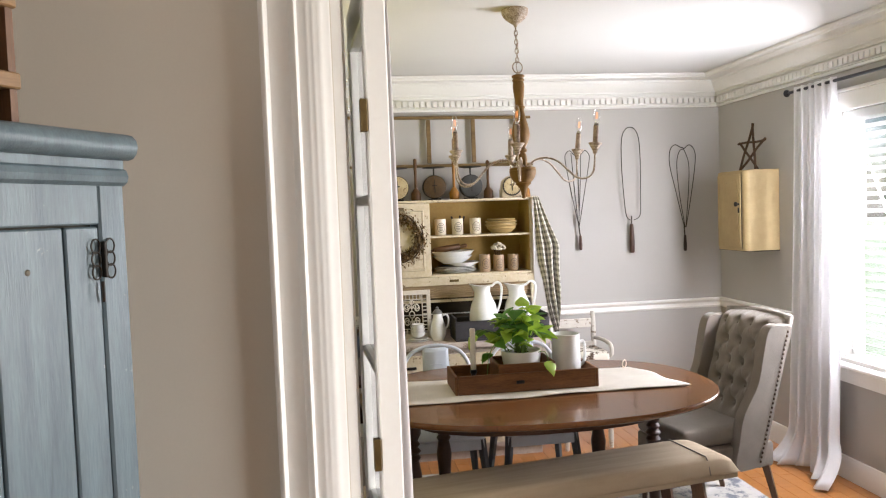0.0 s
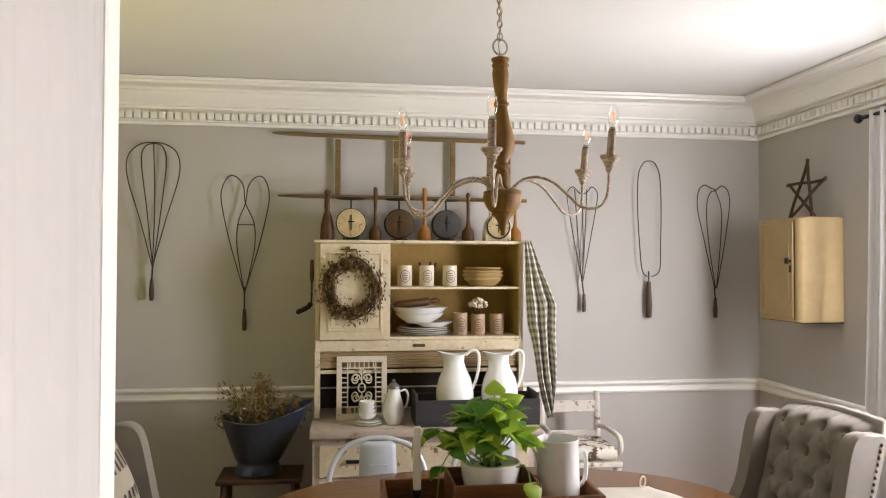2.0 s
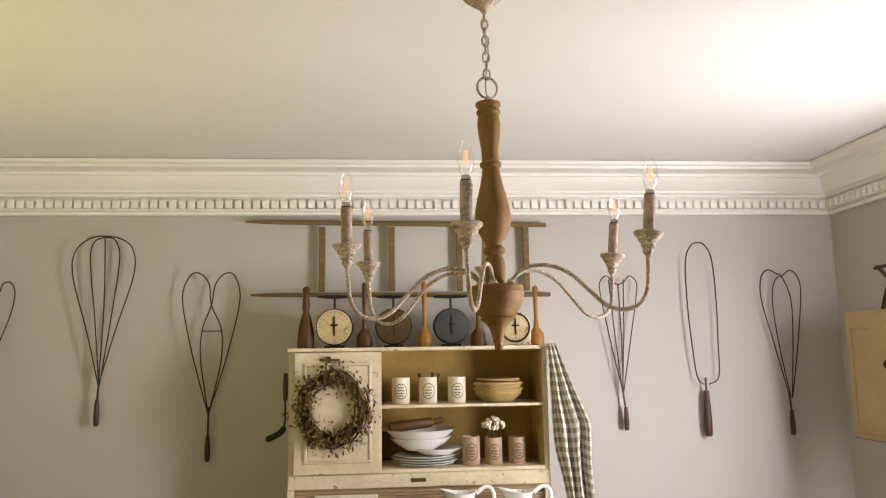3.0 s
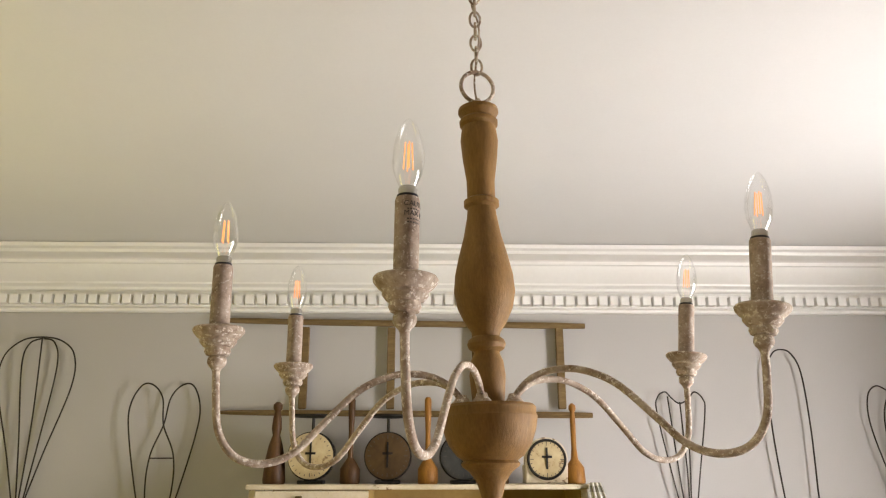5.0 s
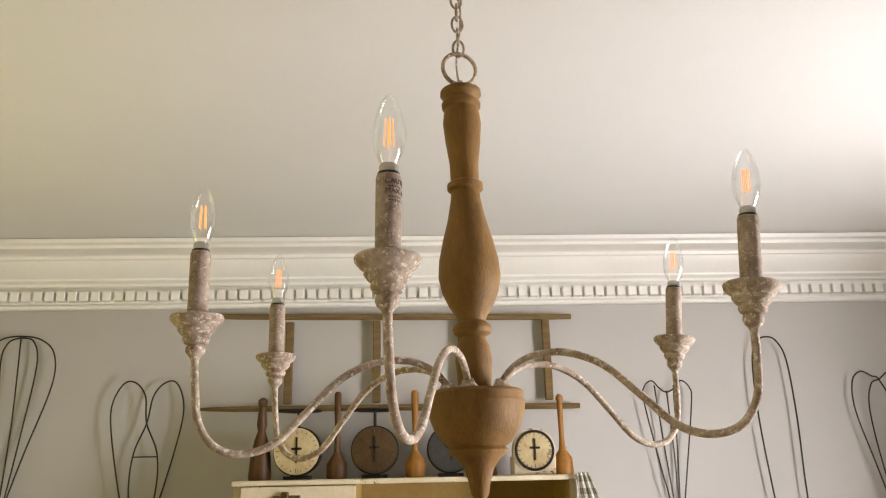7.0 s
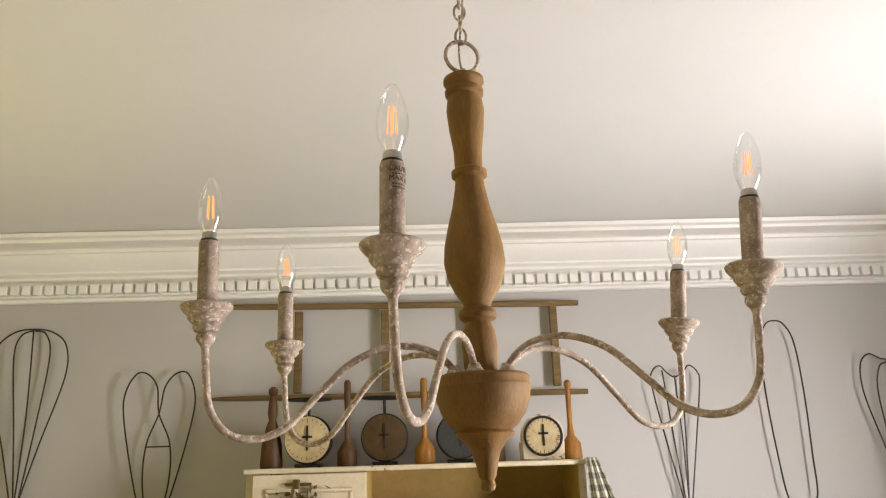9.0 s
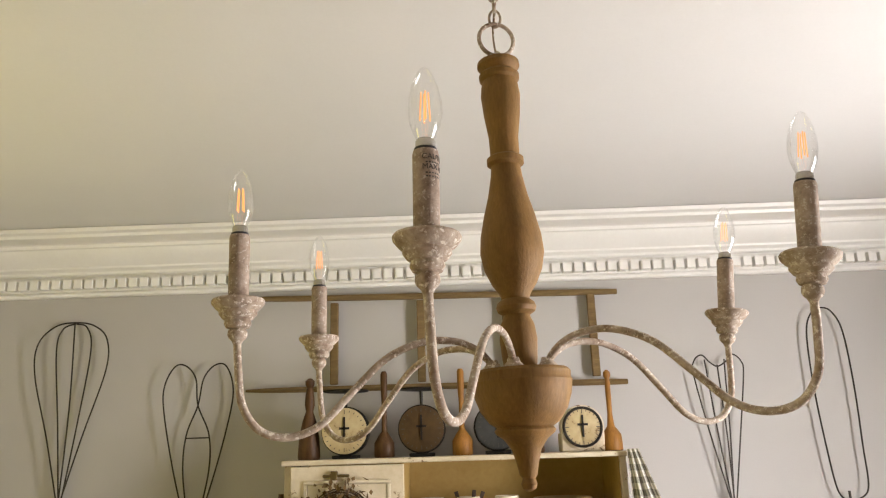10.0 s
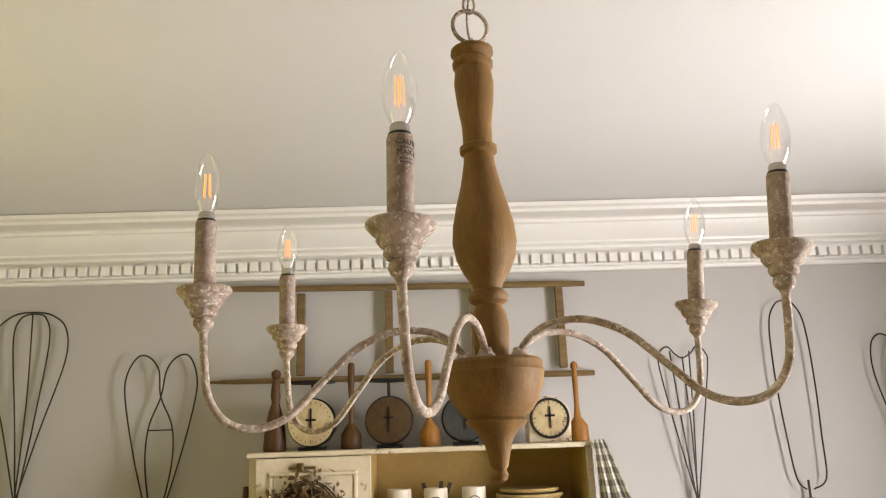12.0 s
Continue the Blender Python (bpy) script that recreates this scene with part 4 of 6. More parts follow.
stem_me = finish(bm, "glass_stem", M_BULB, 40)
foot_me = finish(L([(0.013, zz(1.692)), (0.013, zz(1.697)), (0.009, zz(1.701)), (0.007, zz(1.707))], 14, (0.040, 0, 0)), "arm_foot", M_CHMETAL, 40)
def candle_turn(ang, lean):
    """A candle that leans by some degrees on the end of the arm at ang."""
    c = Matrix.Translation((RA, 0, zz(1.735)))
    return c @ pose(0, 0, 0, 0, 0, -ang) @ pose(0, 0, 0, 0, lean, 0) @ pose(0, 0, 0, 0, 0, ang) @ c.inverted()


for ang, lean in ((-33.5, 6.0), (24.6, 6.5), (86, 3.0), (147, 0.5), (198, 0.0), (253, 1.5)):
    arm = new("arm", arm_me)
    arm.parent = ch
    arm.matrix_local = pose(0, 0, 0, 0, 0, ang)
    if ang == 253:
        front_arm = arm
    for nm, me in (("arm_foot", foot_me), ("candle_cup", cup_me), ("candle_sleeve", tube_me), ("socket", sock_me), ("insulator_ring", ins_me)):
        o = new(nm, me)
        o.parent = arm
        if nm != "arm_foot":
            o.matrix_local = candle_turn(ang, lean)
    for nm, me in (("bulb_glass", glass_me), ("filament", fil_me), ("glass_stem", stem_me)):
        o = new(nm, me)
        o.parent = arm
        o.matrix_local = candle_turn(ang, lean)
        if nm == "bulb_glass":
            o.visible_shadow = False
            tagged(o, "clear candle-shaped glass bulb")

# ---- hutch ----
hc = thing("hutch", pose(0.119, 5.195, 0), "chipped cream kitchen hutch with open shelves", "cabinet")
W1, D1 = 1.030, 0.285
part("side_panel", B((0.0, 0.02, 0, D1, 0.74, 1.592), bevel=0.002), M_CREAM, hc)
part("side_panel", B((W1 - 0.02, W1, 0, D1, 0.74, 1.592), bevel=0.002), M_CREAM, hc)
part("top", B((-0.008, W1 + 0.008, -0.012, D1, 1.592, 1.607), bevel=0.003), M_CREAM, hc)
part("back_panel", B((0.02, W1 - 0.02, D1 - 0.012, D1, 1.112, 1.592)), M_TAN, hc, "mustard-brown inner back")
part("lower_back", B((0.02, W1 - 0.02, D1 - 0.012, D1, 0.74, 1.06)), M_INSIDESHADE, hc)
part("shelf", B((0.36, W1 - 0.02, 0.004, D1 - 0.012, 1.366, 1.378), bevel=0.002), M_CREAM, hc)
part("shelf", B((0.02, W1 - 0.02, 0.002, D1 - 0.012, 1.118, 1.132), bevel=0.002), M_CREAM, hc)
part("inner_side", B((W1 - 0.024, W1 - 0.0202, 0.012, D1 - 0.012, 1.133, 1.591)), M_TAN, hc)
part("front_rail", B((0.0, W1, -0.004, 0.016, 1.064, 1.117), bevel=0.002), M_CREAM, hc)
part("divider", B((0.35, 0.362, 0.002, D1 - 0.012, 1.1325, 1.5915)), M_TAN, hc)
hd = part("door", B((0.022, 0.362, -0.016, 0.001, 1.121, 1.589), bevel=0.002), M_CREAM, hc)
part("raised_panel", B((0.075, 0.310, -0.020, -0.0165, 1.175, 1.535), bevel=0.0015), M_CREAM, hd)
for a in ((0.062, 0.323, 1.536, 1.548), (0.062, 0.323, 1.162, 1.174), (0.062, 0.074, 1.174, 1.536), (0.311, 0.323, 1.174, 1.536)):
    part("panel_moulding", B((a[0], a[1], -0.024, -0.0165, a[2], a[3]), bevel=0.003), M_CREAM, hd)
part("latch", B((0.12, 0.20, -0.028, -0.0165, 1.556, 1.564), (0.145, 0.165, -0.030, -0.0165, 1.548, 1.574), bevel=0.002), M_BRASS, hd, "small aged brass latch")
part("drawer_pull_mark", B((0.475, 0.535, -0.0065, -0.0045, 1.083, 1.098), bevel=0.0008), M_BRASS, hc)
# tambour that is half rolled up
for k in range(7):
    part("tambour_slat", T([(0.025, 0.02, 1.058 - 0.012 * k), (W1 - 0.025, 0.02, 1.058 - 0.012 * k)], 0.0066, 6, smooth=False), M_BARE, hc)
part("tambour_rail", B((0.022, W1 - 0.022, 0.008, 0.03, 0.955, 0.972), bevel=0.002), M_CREAM, hc)
part("stile", B((-0.002, 0.024, -0.006, 0.016, 0.742, 1.063), bevel=0.002), M_CREAM, hc)
part("stile", B((W1 - 0.024, W1 + 0.002, -0.006, 0.016, 0.742, 1.063), bevel=0.002), M_CREAM, hc)
part("counter", B((-0.012, W1 + 0.02, -0.265, D1, 0.700, 0.737), bevel=0.006, seg=2), M_PINK, hc, "worn pale counter with rubbed edges")
part("base_body", B((0.0, W1, -0.225, D1, 0.07, 0.699)), M_PINK, hc)
part("plinth", B((0.03, W1 - 0.03, -0.19, D1, 0.0, 0.069)), M_PINK, hc)
for a in ((0.03, 0.34, 0.52, 0.665), (0.03, 0.34, 0.30, 0.50), (0.03, 0.34, 0.10, 0.28)):
    d = part("drawer", B((a[0], a[1], -0.237, -0.2255, a[2], a[3]), bevel=0.003), M_CREAM, hc)
    part("pull", B((0.15, 0.22, -0.25, -0.2375, (a[2] + a[3]) / 2 - 0.008, (a[2] + a[3]) / 2 + 0.008), bevel=0.003), M_IRON, d)
d = part("drawer", B((0.37, 1.0, -0.237, -0.2255, 0.52, 0.665), bevel=0.003), M_CREAM, hc)
for a in ((0.37, 0.68), (0.69, 1.0)):
    d = part("door", B((a[0], a[1], -0.237, -0.2255, 0.10, 0.50), bevel=0.003), M_CREAM, hc)
    part("knob", L([(0.005, 0), (0.005, 0.01), (0.012, 0.016), (0.008, 0.024)], 12), M_IRON, d, at=pose(a[1] - 0.04 if a[0] < 0.5 else a[0] + 0.04, -0.2375, 0.32, 90, 0, 0))


def crock(x, y, z, r, h, label, mark=True, material=None):
    c = thing("crock", pose(x, y, z), label, "jar", "jars on the hutch shelf")
    part("body", L([(r * 0.94, 0), (r, 0.004), (r, h - 0.006), (r * 0.97, h), (r * 0.86, h), (r * 0.84, h * 0.25)], 22), material or M_CROCK, c)
    if mark:
        bm = bmesh.new()
        for dz, w in ((0.60, 0.34), (0.49, 0.44), (0.38, 0.42), (0.29, 0.28)):
            for k in range(6):
                a0, a1 = -math.pi / 2 + w * (2 * k / 6 - 1), -math.pi / 2 + w * (2 * (k + 0.7) / 6 - 1)
                rr = r + 0.0008
                vs = [bm.verts.new((rr * math.cos(a), rr * math.sin(a), h * q)) for a, q in ((a0, dz), (a1, dz), (a1, dz + 0.05), (a0, dz + 0.05))]
                bm.faces.new(vs)
        for k in range(20):
            ring = [(0.62 * math.cos(2 * math.pi * q / 20), 0.48 + 0.27 * math.sin(2 * math.pi * q / 20)) for q in (k, k + 1)]
            pts = [(a * s, 0.48 + (b - 0.48) * s) for s in (1.0, 1.12) for a, b in ring]
            vs = [bm.verts.new(((r + 0.0008) * math.cos(-math.pi / 2 + a), (r + 0.0008) * math.sin(-math.pi / 2 + a), h * b)) for a, b in (pts[0], pts[1], pts[3], pts[2])]
            bm.faces.new(vs)
        part("printed_mark", bm, M_PRINT, c, "oval mark with unreadable print")
    return c


Z1, Z2 = 1.3785, 1.1325
for x in (0.560, 0.672, 0.790):
    crock(x, 5.285, Z1, 0.037, 0.105, "cream stoneware crock with a printed mark")
crock(0.842, 5.27, Z2, 0.036, 0.112, "tan stoneware jar with a printed mark", material=M_CROCKTAN)
crock(0.935, 5.28, Z2, 0.036, 0.105, "tan stoneware jar holding dried flowers", material=M_CROCKTAN)
crock(1.035, 5.29, Z2, 0.036, 0.105, "tan stoneware jar with a printed mark", material=M_CROCKTAN)
bs = thing("wooden_spoons", pose(0.672, 5.285, Z1 + 0.03), "dark wooden butter spreaders in a crock", "utensil")
for dx, a in ((-0.012, -16), (0.006, 8), (0.014, 20)):
    part("spreader", B((-0.006, 0.006, -0.002, 0.002, 0, 0.095), bevel=0.001), M_HANDLE, bs, at=pose(dx, 0, 0, 0, a, 0))

yb = thing("mixing_bowls", pose(0.962, 5.29, Z1), "nested yellow ware mixing bowls with raised bands", "bowl")
part("lower_bowl", L([(0.056, 0), (0.062, 0.004), (0.084, 0.024), (0.090, 0.030), (0.094, 0.031), (0.096, 0.036), (0.093, 0.040), (0.097, 0.048), (0.102, 0.050), (0.105, 0.054), (0.103, 0.060), (0.096, 0.060), (0.080, 0.030)], 30), M_YELLOWWARE, yb)
part("upper_bowl", L([(0.060, 0.045), (0.090, 0.058), (0.094, 0.0605), (0.095, 0.068), (0.101, 0.070), (0.104, 0.075), (0.102, 0.081), (0.094, 0.081), (0.070, 0.060)], 30), M_YELLOWWARE, yb)
part("top_plate", L([(0.055, 0.078), (0.080, 0.083), (0.089, 0.087), (0.092, 0.092), (0.089, 0.096), (0.060, 0.093), (0.015, 0.092)], 30), M_YELLOWWARE, yb)

fl = thing("dried_flowers", pose(0.935, 5.28, Z2 + 0.10), "bunch of dried cream flower heads", "flowers")
bm = bmesh.new()
rnd = random.Random(5)
for k in range(46):
    th, q = rnd.uniform(0, 6.28), rnd.random() ** 0.5
    x, y, z = 0.045 * q * math.cos(th), 0.035 * q * math.sin(th), 0.048 + 0.03 * (1 - q * q) + rnd.uniform(-0.008, 0.008)
    bmesh.ops.create_icosphere(bm, subdivisions=1, radius=rnd.uniform(0.007, 0.011), matrix=Matrix.Translation((x, y, z)))
part("flower_heads", bm, M_CROCK, fl, "clustered cream dried blossoms")
bm = bmesh.new()
for k in range(9):
    th = rnd.uniform(0, 6.28)
    tube(bm, [(0.008 * math.cos(th), 0.008 * math.sin(th), -0.04), (0.03 * math.cos(th), 0.025 * math.sin(th), 0.045)], 0.0015, 5)
part("stems", bm, M_TWIG, fl)


def plate(x, y, z, r, h=0.012, label="cream ironstone plate in a stack", group="stacked plates"):
    c = thing("plate", pose(x, y, z), label, "plate", group)
    part("plate_body", L([(r * 0.55, 0), (r * 0.58, 0.003), (r * 0.97, h - 0.003), (r, h), (r * 0.96, h + 0.001), (r * 0.55, 0.005)], 30), M_CERAMIC, c)


for k, (r, dx) in enumerate(((0.132, 0.0), (0.136, 0.008), (0.134, -0.004), (0.130, 0.006))):
    plate(0.655 + dx, 5.322, Z2 + 0.001 + 0.0095 * k, r)
plate(0.705, 5.318, Z2 + 0.041, 0.110, 0.026, "cream ironstone dish set askew on the stack")
for k, (r, h, z) in enumerate(((0.130, 0.050, 0.0600), (0.146, 0.058, 0.084))):
    c = thing("serving_bowl", pose(0.638, 5.325, Z2 + z), "cream ironstone serving bowl, stacked", "bowl", "stacked bowls")
    part("bowl_body", L([(r * 0.5, 0), (r * 0.55, 0.006), (r * 0.8, h * 0.5), (r * 0.97, h - 0.004), (r, h), (r * 0.95, h), (r * 0.76, h * 0.5), (r * 0.4, 0.012)], 32), M_CERAMIC, c)
rp = thing("rolling_pin", pose(0.60, 5.31, Z2 + 0.158, 0, 84, 14), "old wooden rolling pin lying across the bowls", "rolling pin")
part("roller", L([(0.018, -0.09), (0.021, -0.085), (0.021, 0.085), (0.018, 0.09)], 18), M_MASHERDARK, rp)
part("handle", L([(0.006, 0.09), (0.012, 0.11), (0.013, 0.135), (0.006, 0.145)], 14), M_MASHERDARK, rp)
part("handle", L([(0.006, -0.145), (0.013, -0.135), (0.012, -0.11), (0.006, -0.09)], 14), M_MASHERDARK, rp)

# wreath on the hutch door
wr = thing("wreath", pose(0.292, 5.160, 1.372), "round dried vine wreath with olive leaves", "wreath")
bm = bmesh.new()
rnd = random.Random(11)
for k in range(40):
    a0, r0 = rnd.uniform(0, 6.28), rnd.uniform(0.096, 0.134)
    pts = []
    for j in range(9):
        a = a0 + j * 0.30
        r = r0 + 0.012 * math.sin(3 * a + k)
        pts.append((r * math.cos(a), rnd.uniform(-0.022, 0.014), r * math.sin(a) * 1.04))
    tube(bm, smooth_path(pts, 3), rnd.uniform(0.0015, 0.0035), 5)
part("vine_ring", bm, M_TWIG, wr)
bm = bmesh.new()
for k in range(900):
    a, r = rnd.uniform(0, 6.28), 0.118 + rnd.gauss(0, 0.022)
    if rnd.random() < 0.15:
        r += rnd.uniform(0, 0.035)
    c = Vector((r * math.cos(a), rnd.uniform(-0.032, 0.012), r * math.sin(a) * 1.05))
    m = Matrix.Translation(c) @ Euler((rnd.uniform(0, 6), rnd.uniform(0, 6), rnd.uniform(0, 6))).to_matrix().to_4x4()
    l, w = rnd.uniform(0.008, 0.017), rnd.uniform(0.0035, 0.007)
    vs = [bm.verts.new(m @ Vector(p)) for p in ((-l, 0, 0), (0, w, 0.0015), (l, 0, 0), (0, -w, 0.0015))]
    bm.faces.new(vs)
tagged(part("leaves", bm, M_DRYLEAF, wr, smooth=0), kind="stuff")

# gingham cloth hung from the corner of the hutch
bm = bmesh.new()


def along(v, stops):
    """The value at v on a line through (v, value) stops."""
    for (a, p), (b, q) in zip(stops, stops[1:]):
        if v <= b:
            return p + (q - p) * (v - a) / (b - a)
    return stops[-1][1]


def cloth_place(u, v):
    """Bunched over the corner, then spreading and drawing in to a hanging point."""
    rt_edge = along(v, ((0, 0.022), (0.2, 0.085), (0.38, 0.145), (0.68, 0.150), (1, 0.135)))
    lf_edge = along(v, ((0, -0.012), (0.5, 0.012), (0.78, 0.065), (1, 0.105)))
    x = 1.157 + lf_edge + (rt_edge - lf_edge) * u
    y = 5.160 + 0.026 * math.sin(17 * u + 2.5 * v) * min(1, v * 2 + 0.15) - 0.02 * v
    x += 0.007 * math.sin(13 * v + 4 * u) * v
    return (x, min(y, 5.172 if x < 1.166 else 9), 1.612 - 0.83 * v - 0.06 * (1 - u) * v * v + 0.012 * math.sin(11 * u) * v)


grid(bm, 40, 60, cloth_place, (0.42, 0.80))
gc = single("gingham_towel", bm, M_GINGHAM, "black and cream gingham towel hung on the hutch corner", "towel", smooth=80)
solid(gc, 0.0025)

# iron blade tool hung on the other side
sk = thing("hanging_knife", pose(0.100, 5.24, 1.40), "old dark chopping knife hung beside the hutch", "knife")
part("handle", L([(0.007, 0.0), (0.011, 0.03), (0.010, 0.08), (0.008, 0.11)], 10), M_REDHANDLE, sk)
part("blade", T([(0, 0, 0.005), (0.0, 0, -0.07), (-0.014, 0, -0.118), (-0.075, 0, -0.150)], [0.004] * 10 + [0.012] * 8 + [0.003], 4), M_IRON, sk)

# ---- on the hutch counter ----
ZC = 0.7375
gr = thing("iron_grille", pose(0.345, 5.165, ZC, -7, 0, 0), "white-painted ornate cast-iron floor grille leaning in the hutch", "grille")
GW, GH = 0.122, 0.305
for a in ((-GW, GW, 0, 0.03), (-GW, GW, GH - 0.03, GH), (-GW, -GW + 0.026, 0.03, GH - 0.03), (GW - 0.026, GW, 0.03, GH - 0.03)):
    part("frame_bar", B((a[0], a[1], -0.006, 0.006, a[2], a[3]), bevel=0.002), M_GRILLE, gr)
XU, ZU = GW - 0.054, (0.062, GH - 0.058)
for x in (-XU, XU):
    part("upright_bar", B((x - 0.003, x + 0.003, -0.004, 0.004, 0.03, GH - 0.03)), M_GRILLE, gr, smooth=0)
for z in ZU:
    part("cross_bar", B((-GW + 0.026, GW - 0.026, -0.0035, 0.0035, z - 0.003, z + 0.003)), M_GRILLE, gr, smooth=0)
for k in range(1, 8):
    z = ZU[0] + (ZU[1] - ZU[0]) * k / 8
    for s in (-1, 1):
        part("side_bar", B((min(s * XU, s * (GW - 0.026)), max(s * XU, s * (GW - 0.026)), -0.003, 0.003, z - 0.003, z + 0.003)), M_GRILLE, gr, smooth=0)
for k in range(6):
    x = -XU + 2 * XU * (k + 0.5) / 6
    for a, b in ((0.03, ZU[0]), (ZU[1], GH - 0.03)):
        part("end_bar", B((x - 0.003, x + 0.003, -0.003, 0.003, a, b)), M_GRILLE, gr, smooth=0)
for s in (-1, 1):
    for zc, up, size in ((0.115, 1, 1.0), (0.190, -1, 1.0), (0.205, 1, 0.75), (0.098, -1, 0.75)):
        # a scroll that winds inwards from the middle bar
        turns = [(s * (0.030 + 0.026 * size * (1 - q / 16) * math.cos(3.14 + q * 0.62)), -0.003, zc + up * 0.030 * size * (1 - q / 16) * math.sin(3.14 + q * 0.62)) for q in range(14)]
        part("scroll", T(turns, 0.0034, 6, n=3), M_GRILLE, gr)
for z, r in ((0.152, 0.017), (0.230, 0.011), (0.078, 0.011)):
    part("ring", T([(r * math.cos(a * 0.785), -0.003, z + r * 1.25 * math.sin(a * 0.785)) for a in range(8)], 0.0036, 6, True, 3), M_GRILLE, gr)
part("middle_bar", T([(0, 0, ZU[0]), (0, 0, 0.132)], 0.0034, 6, smooth=False), M_GRILLE, gr)
part("middle_bar", T([(0, 0, 0.172), (0, 0, ZU[1])], 0.0034, 6, smooth=False), M_GRILLE, gr)


def saucer_stack():
    for k in range(2):
        plate(0.372, 5.06, ZC + 0.0005 + 0.011 * k, 0.068 - 0.006 * k, 0.010, "cream saucer in a small stack", "stacked cups")
    for k in range(4):
        c = thing("cup", pose(0.368, 5.06, ZC + 0.028 + 0.017 * k), "small cream nested bowl", "bowl", "stacked cups")
        r = 0.047 - 0.003 * k
        part("bowl_body", L([(r * 0.55, 0), (r * 0.85, 0.014), (r, 0.03), (r * 0.95, 0.03), (r * 0.5, 0.006)], 24), M_CERAMIC, c)


saucer_stack()
cp = thing("coffee_pot", pose(0.492, 5.06, ZC), "small cream coffee pot with a pewter lid", "pot")
part("body", L([(0.034, 0), (0.036, 0.004), (0.050, 0.035), (0.052, 0.055), (0.045, 0.095), (0.033, 0.135), (0.028, 0.155), (0.030, 0.165)], 26), M_CERAMIC, cp)
part("lid", L([(0.031, 0.1655), (0.030, 0.175), (0.018, 0.188), (0.008, 0.195), (0.010, 0.203), (0.003, 0.210)], 20), M_PEWTER, cp, "pewter lid with a finial")
part("handle", T([(0.027, 0, 0.150), (0.055, 0, 0.158), (0.068, 0, 0.13), (0.06, 0, 0.085), (0.046, 0, 0.07)], 0.0055, 8), M_CERAMIC, cp)

bx = thing("wooden_trough", pose(0.885, 5.07, ZC), "charcoal-painted wooden trough holding pitchers", "box")
for a in ((-0.30, 0.29, -0.112, 0.112, 0, 0.012), (-0.30, 0.29, -0.112, -0.100, 0.0125, 0.122), (-0.30, 0.29, 0.100, 0.112, 0.0125, 0.122)):
    part("board", B(a, bevel=0.003), M_BOX, bx)
part("end_board", B((-0.30, -0.286, -0.0995, 0.0995, 0.0125, 0.145), bevel=0.003), M_BOX, bx)
part("end_board", B((0.276, 0.29, -0.0995, 0.0995, 0.0125, 0.145), bevel=0.003), M_BOX, bx)


def pitcher(x, y, z, s, label):
    c = thing("pitcher", pose(x, y, z, 0, 0, 0), label, "pitcher", "pitchers in the trough")
    prof = [(0.055, 0), (0.060, 0.006), (0.080, 0.06), (0.088, 0.10), (0.086, 0.14), (0.074, 0.19), (0.052, 0.235), (0.043, 0.262), (0.045, 0.285), (0.052, 0.300)]
    bm = bmesh.new()
    seg = 28
    rings = []
    inner = [(r - 0.005, z0) for r, z0 in reversed(prof[4:])]
    for i, (r, h) in enumerate(prof + inner):
        lip = max(0.0, (h - 0.225) / 0.08)
        ring = []
        for k in range(seg):
            a = 2 * math.pi * k / seg
            f = max(0.0, -math.cos(a)) ** 3
            g = max(0.0, math.cos(a)) ** 4
            rr = r * (1 + 0.75 * f * lip ** 1.3)
            ring.append(bm.verts.new((rr * math.cos(a), r * math.sin(a) * (1 - 0.12 * lip), h * 1.0 + lip ** 2 * (0.018 * f + 0.010 * g))))
        rings.append(ring)
    for a, b in zip(rings, rings[1:]):
        for k in range(seg):
            bm.faces.new((a[k], a[(k + 1) % seg], b[(k + 1) % seg], b[k]))
    bm.faces.new(rings[0][::-1])
    bm.faces.new(rings[-1])
    part("body", bm, M_CERAMIC, c, smooth=70)
    part("handle", T([(0.05, 0, 0.295), (0.085, 0, 0.318), (0.112, 0, 0.300), (0.113, 0, 0.24), (0.10, 0, 0.18), (0.083, 0, 0.14)], 0.0075, 10), M_CERAMIC, c)
    c.scale = (s, s, s)
    return c


pitcher(0.785, 5.07, ZC + 0.0135, 1.03, "tall white ironstone pitcher with a curved handle")
pitcher(1.005, 5.075, ZC + 0.0135, 1.02, "white ironstone pitcher with a wide spout")

# ---- scales and mashers on the hutch ----
ZT = 1.6075


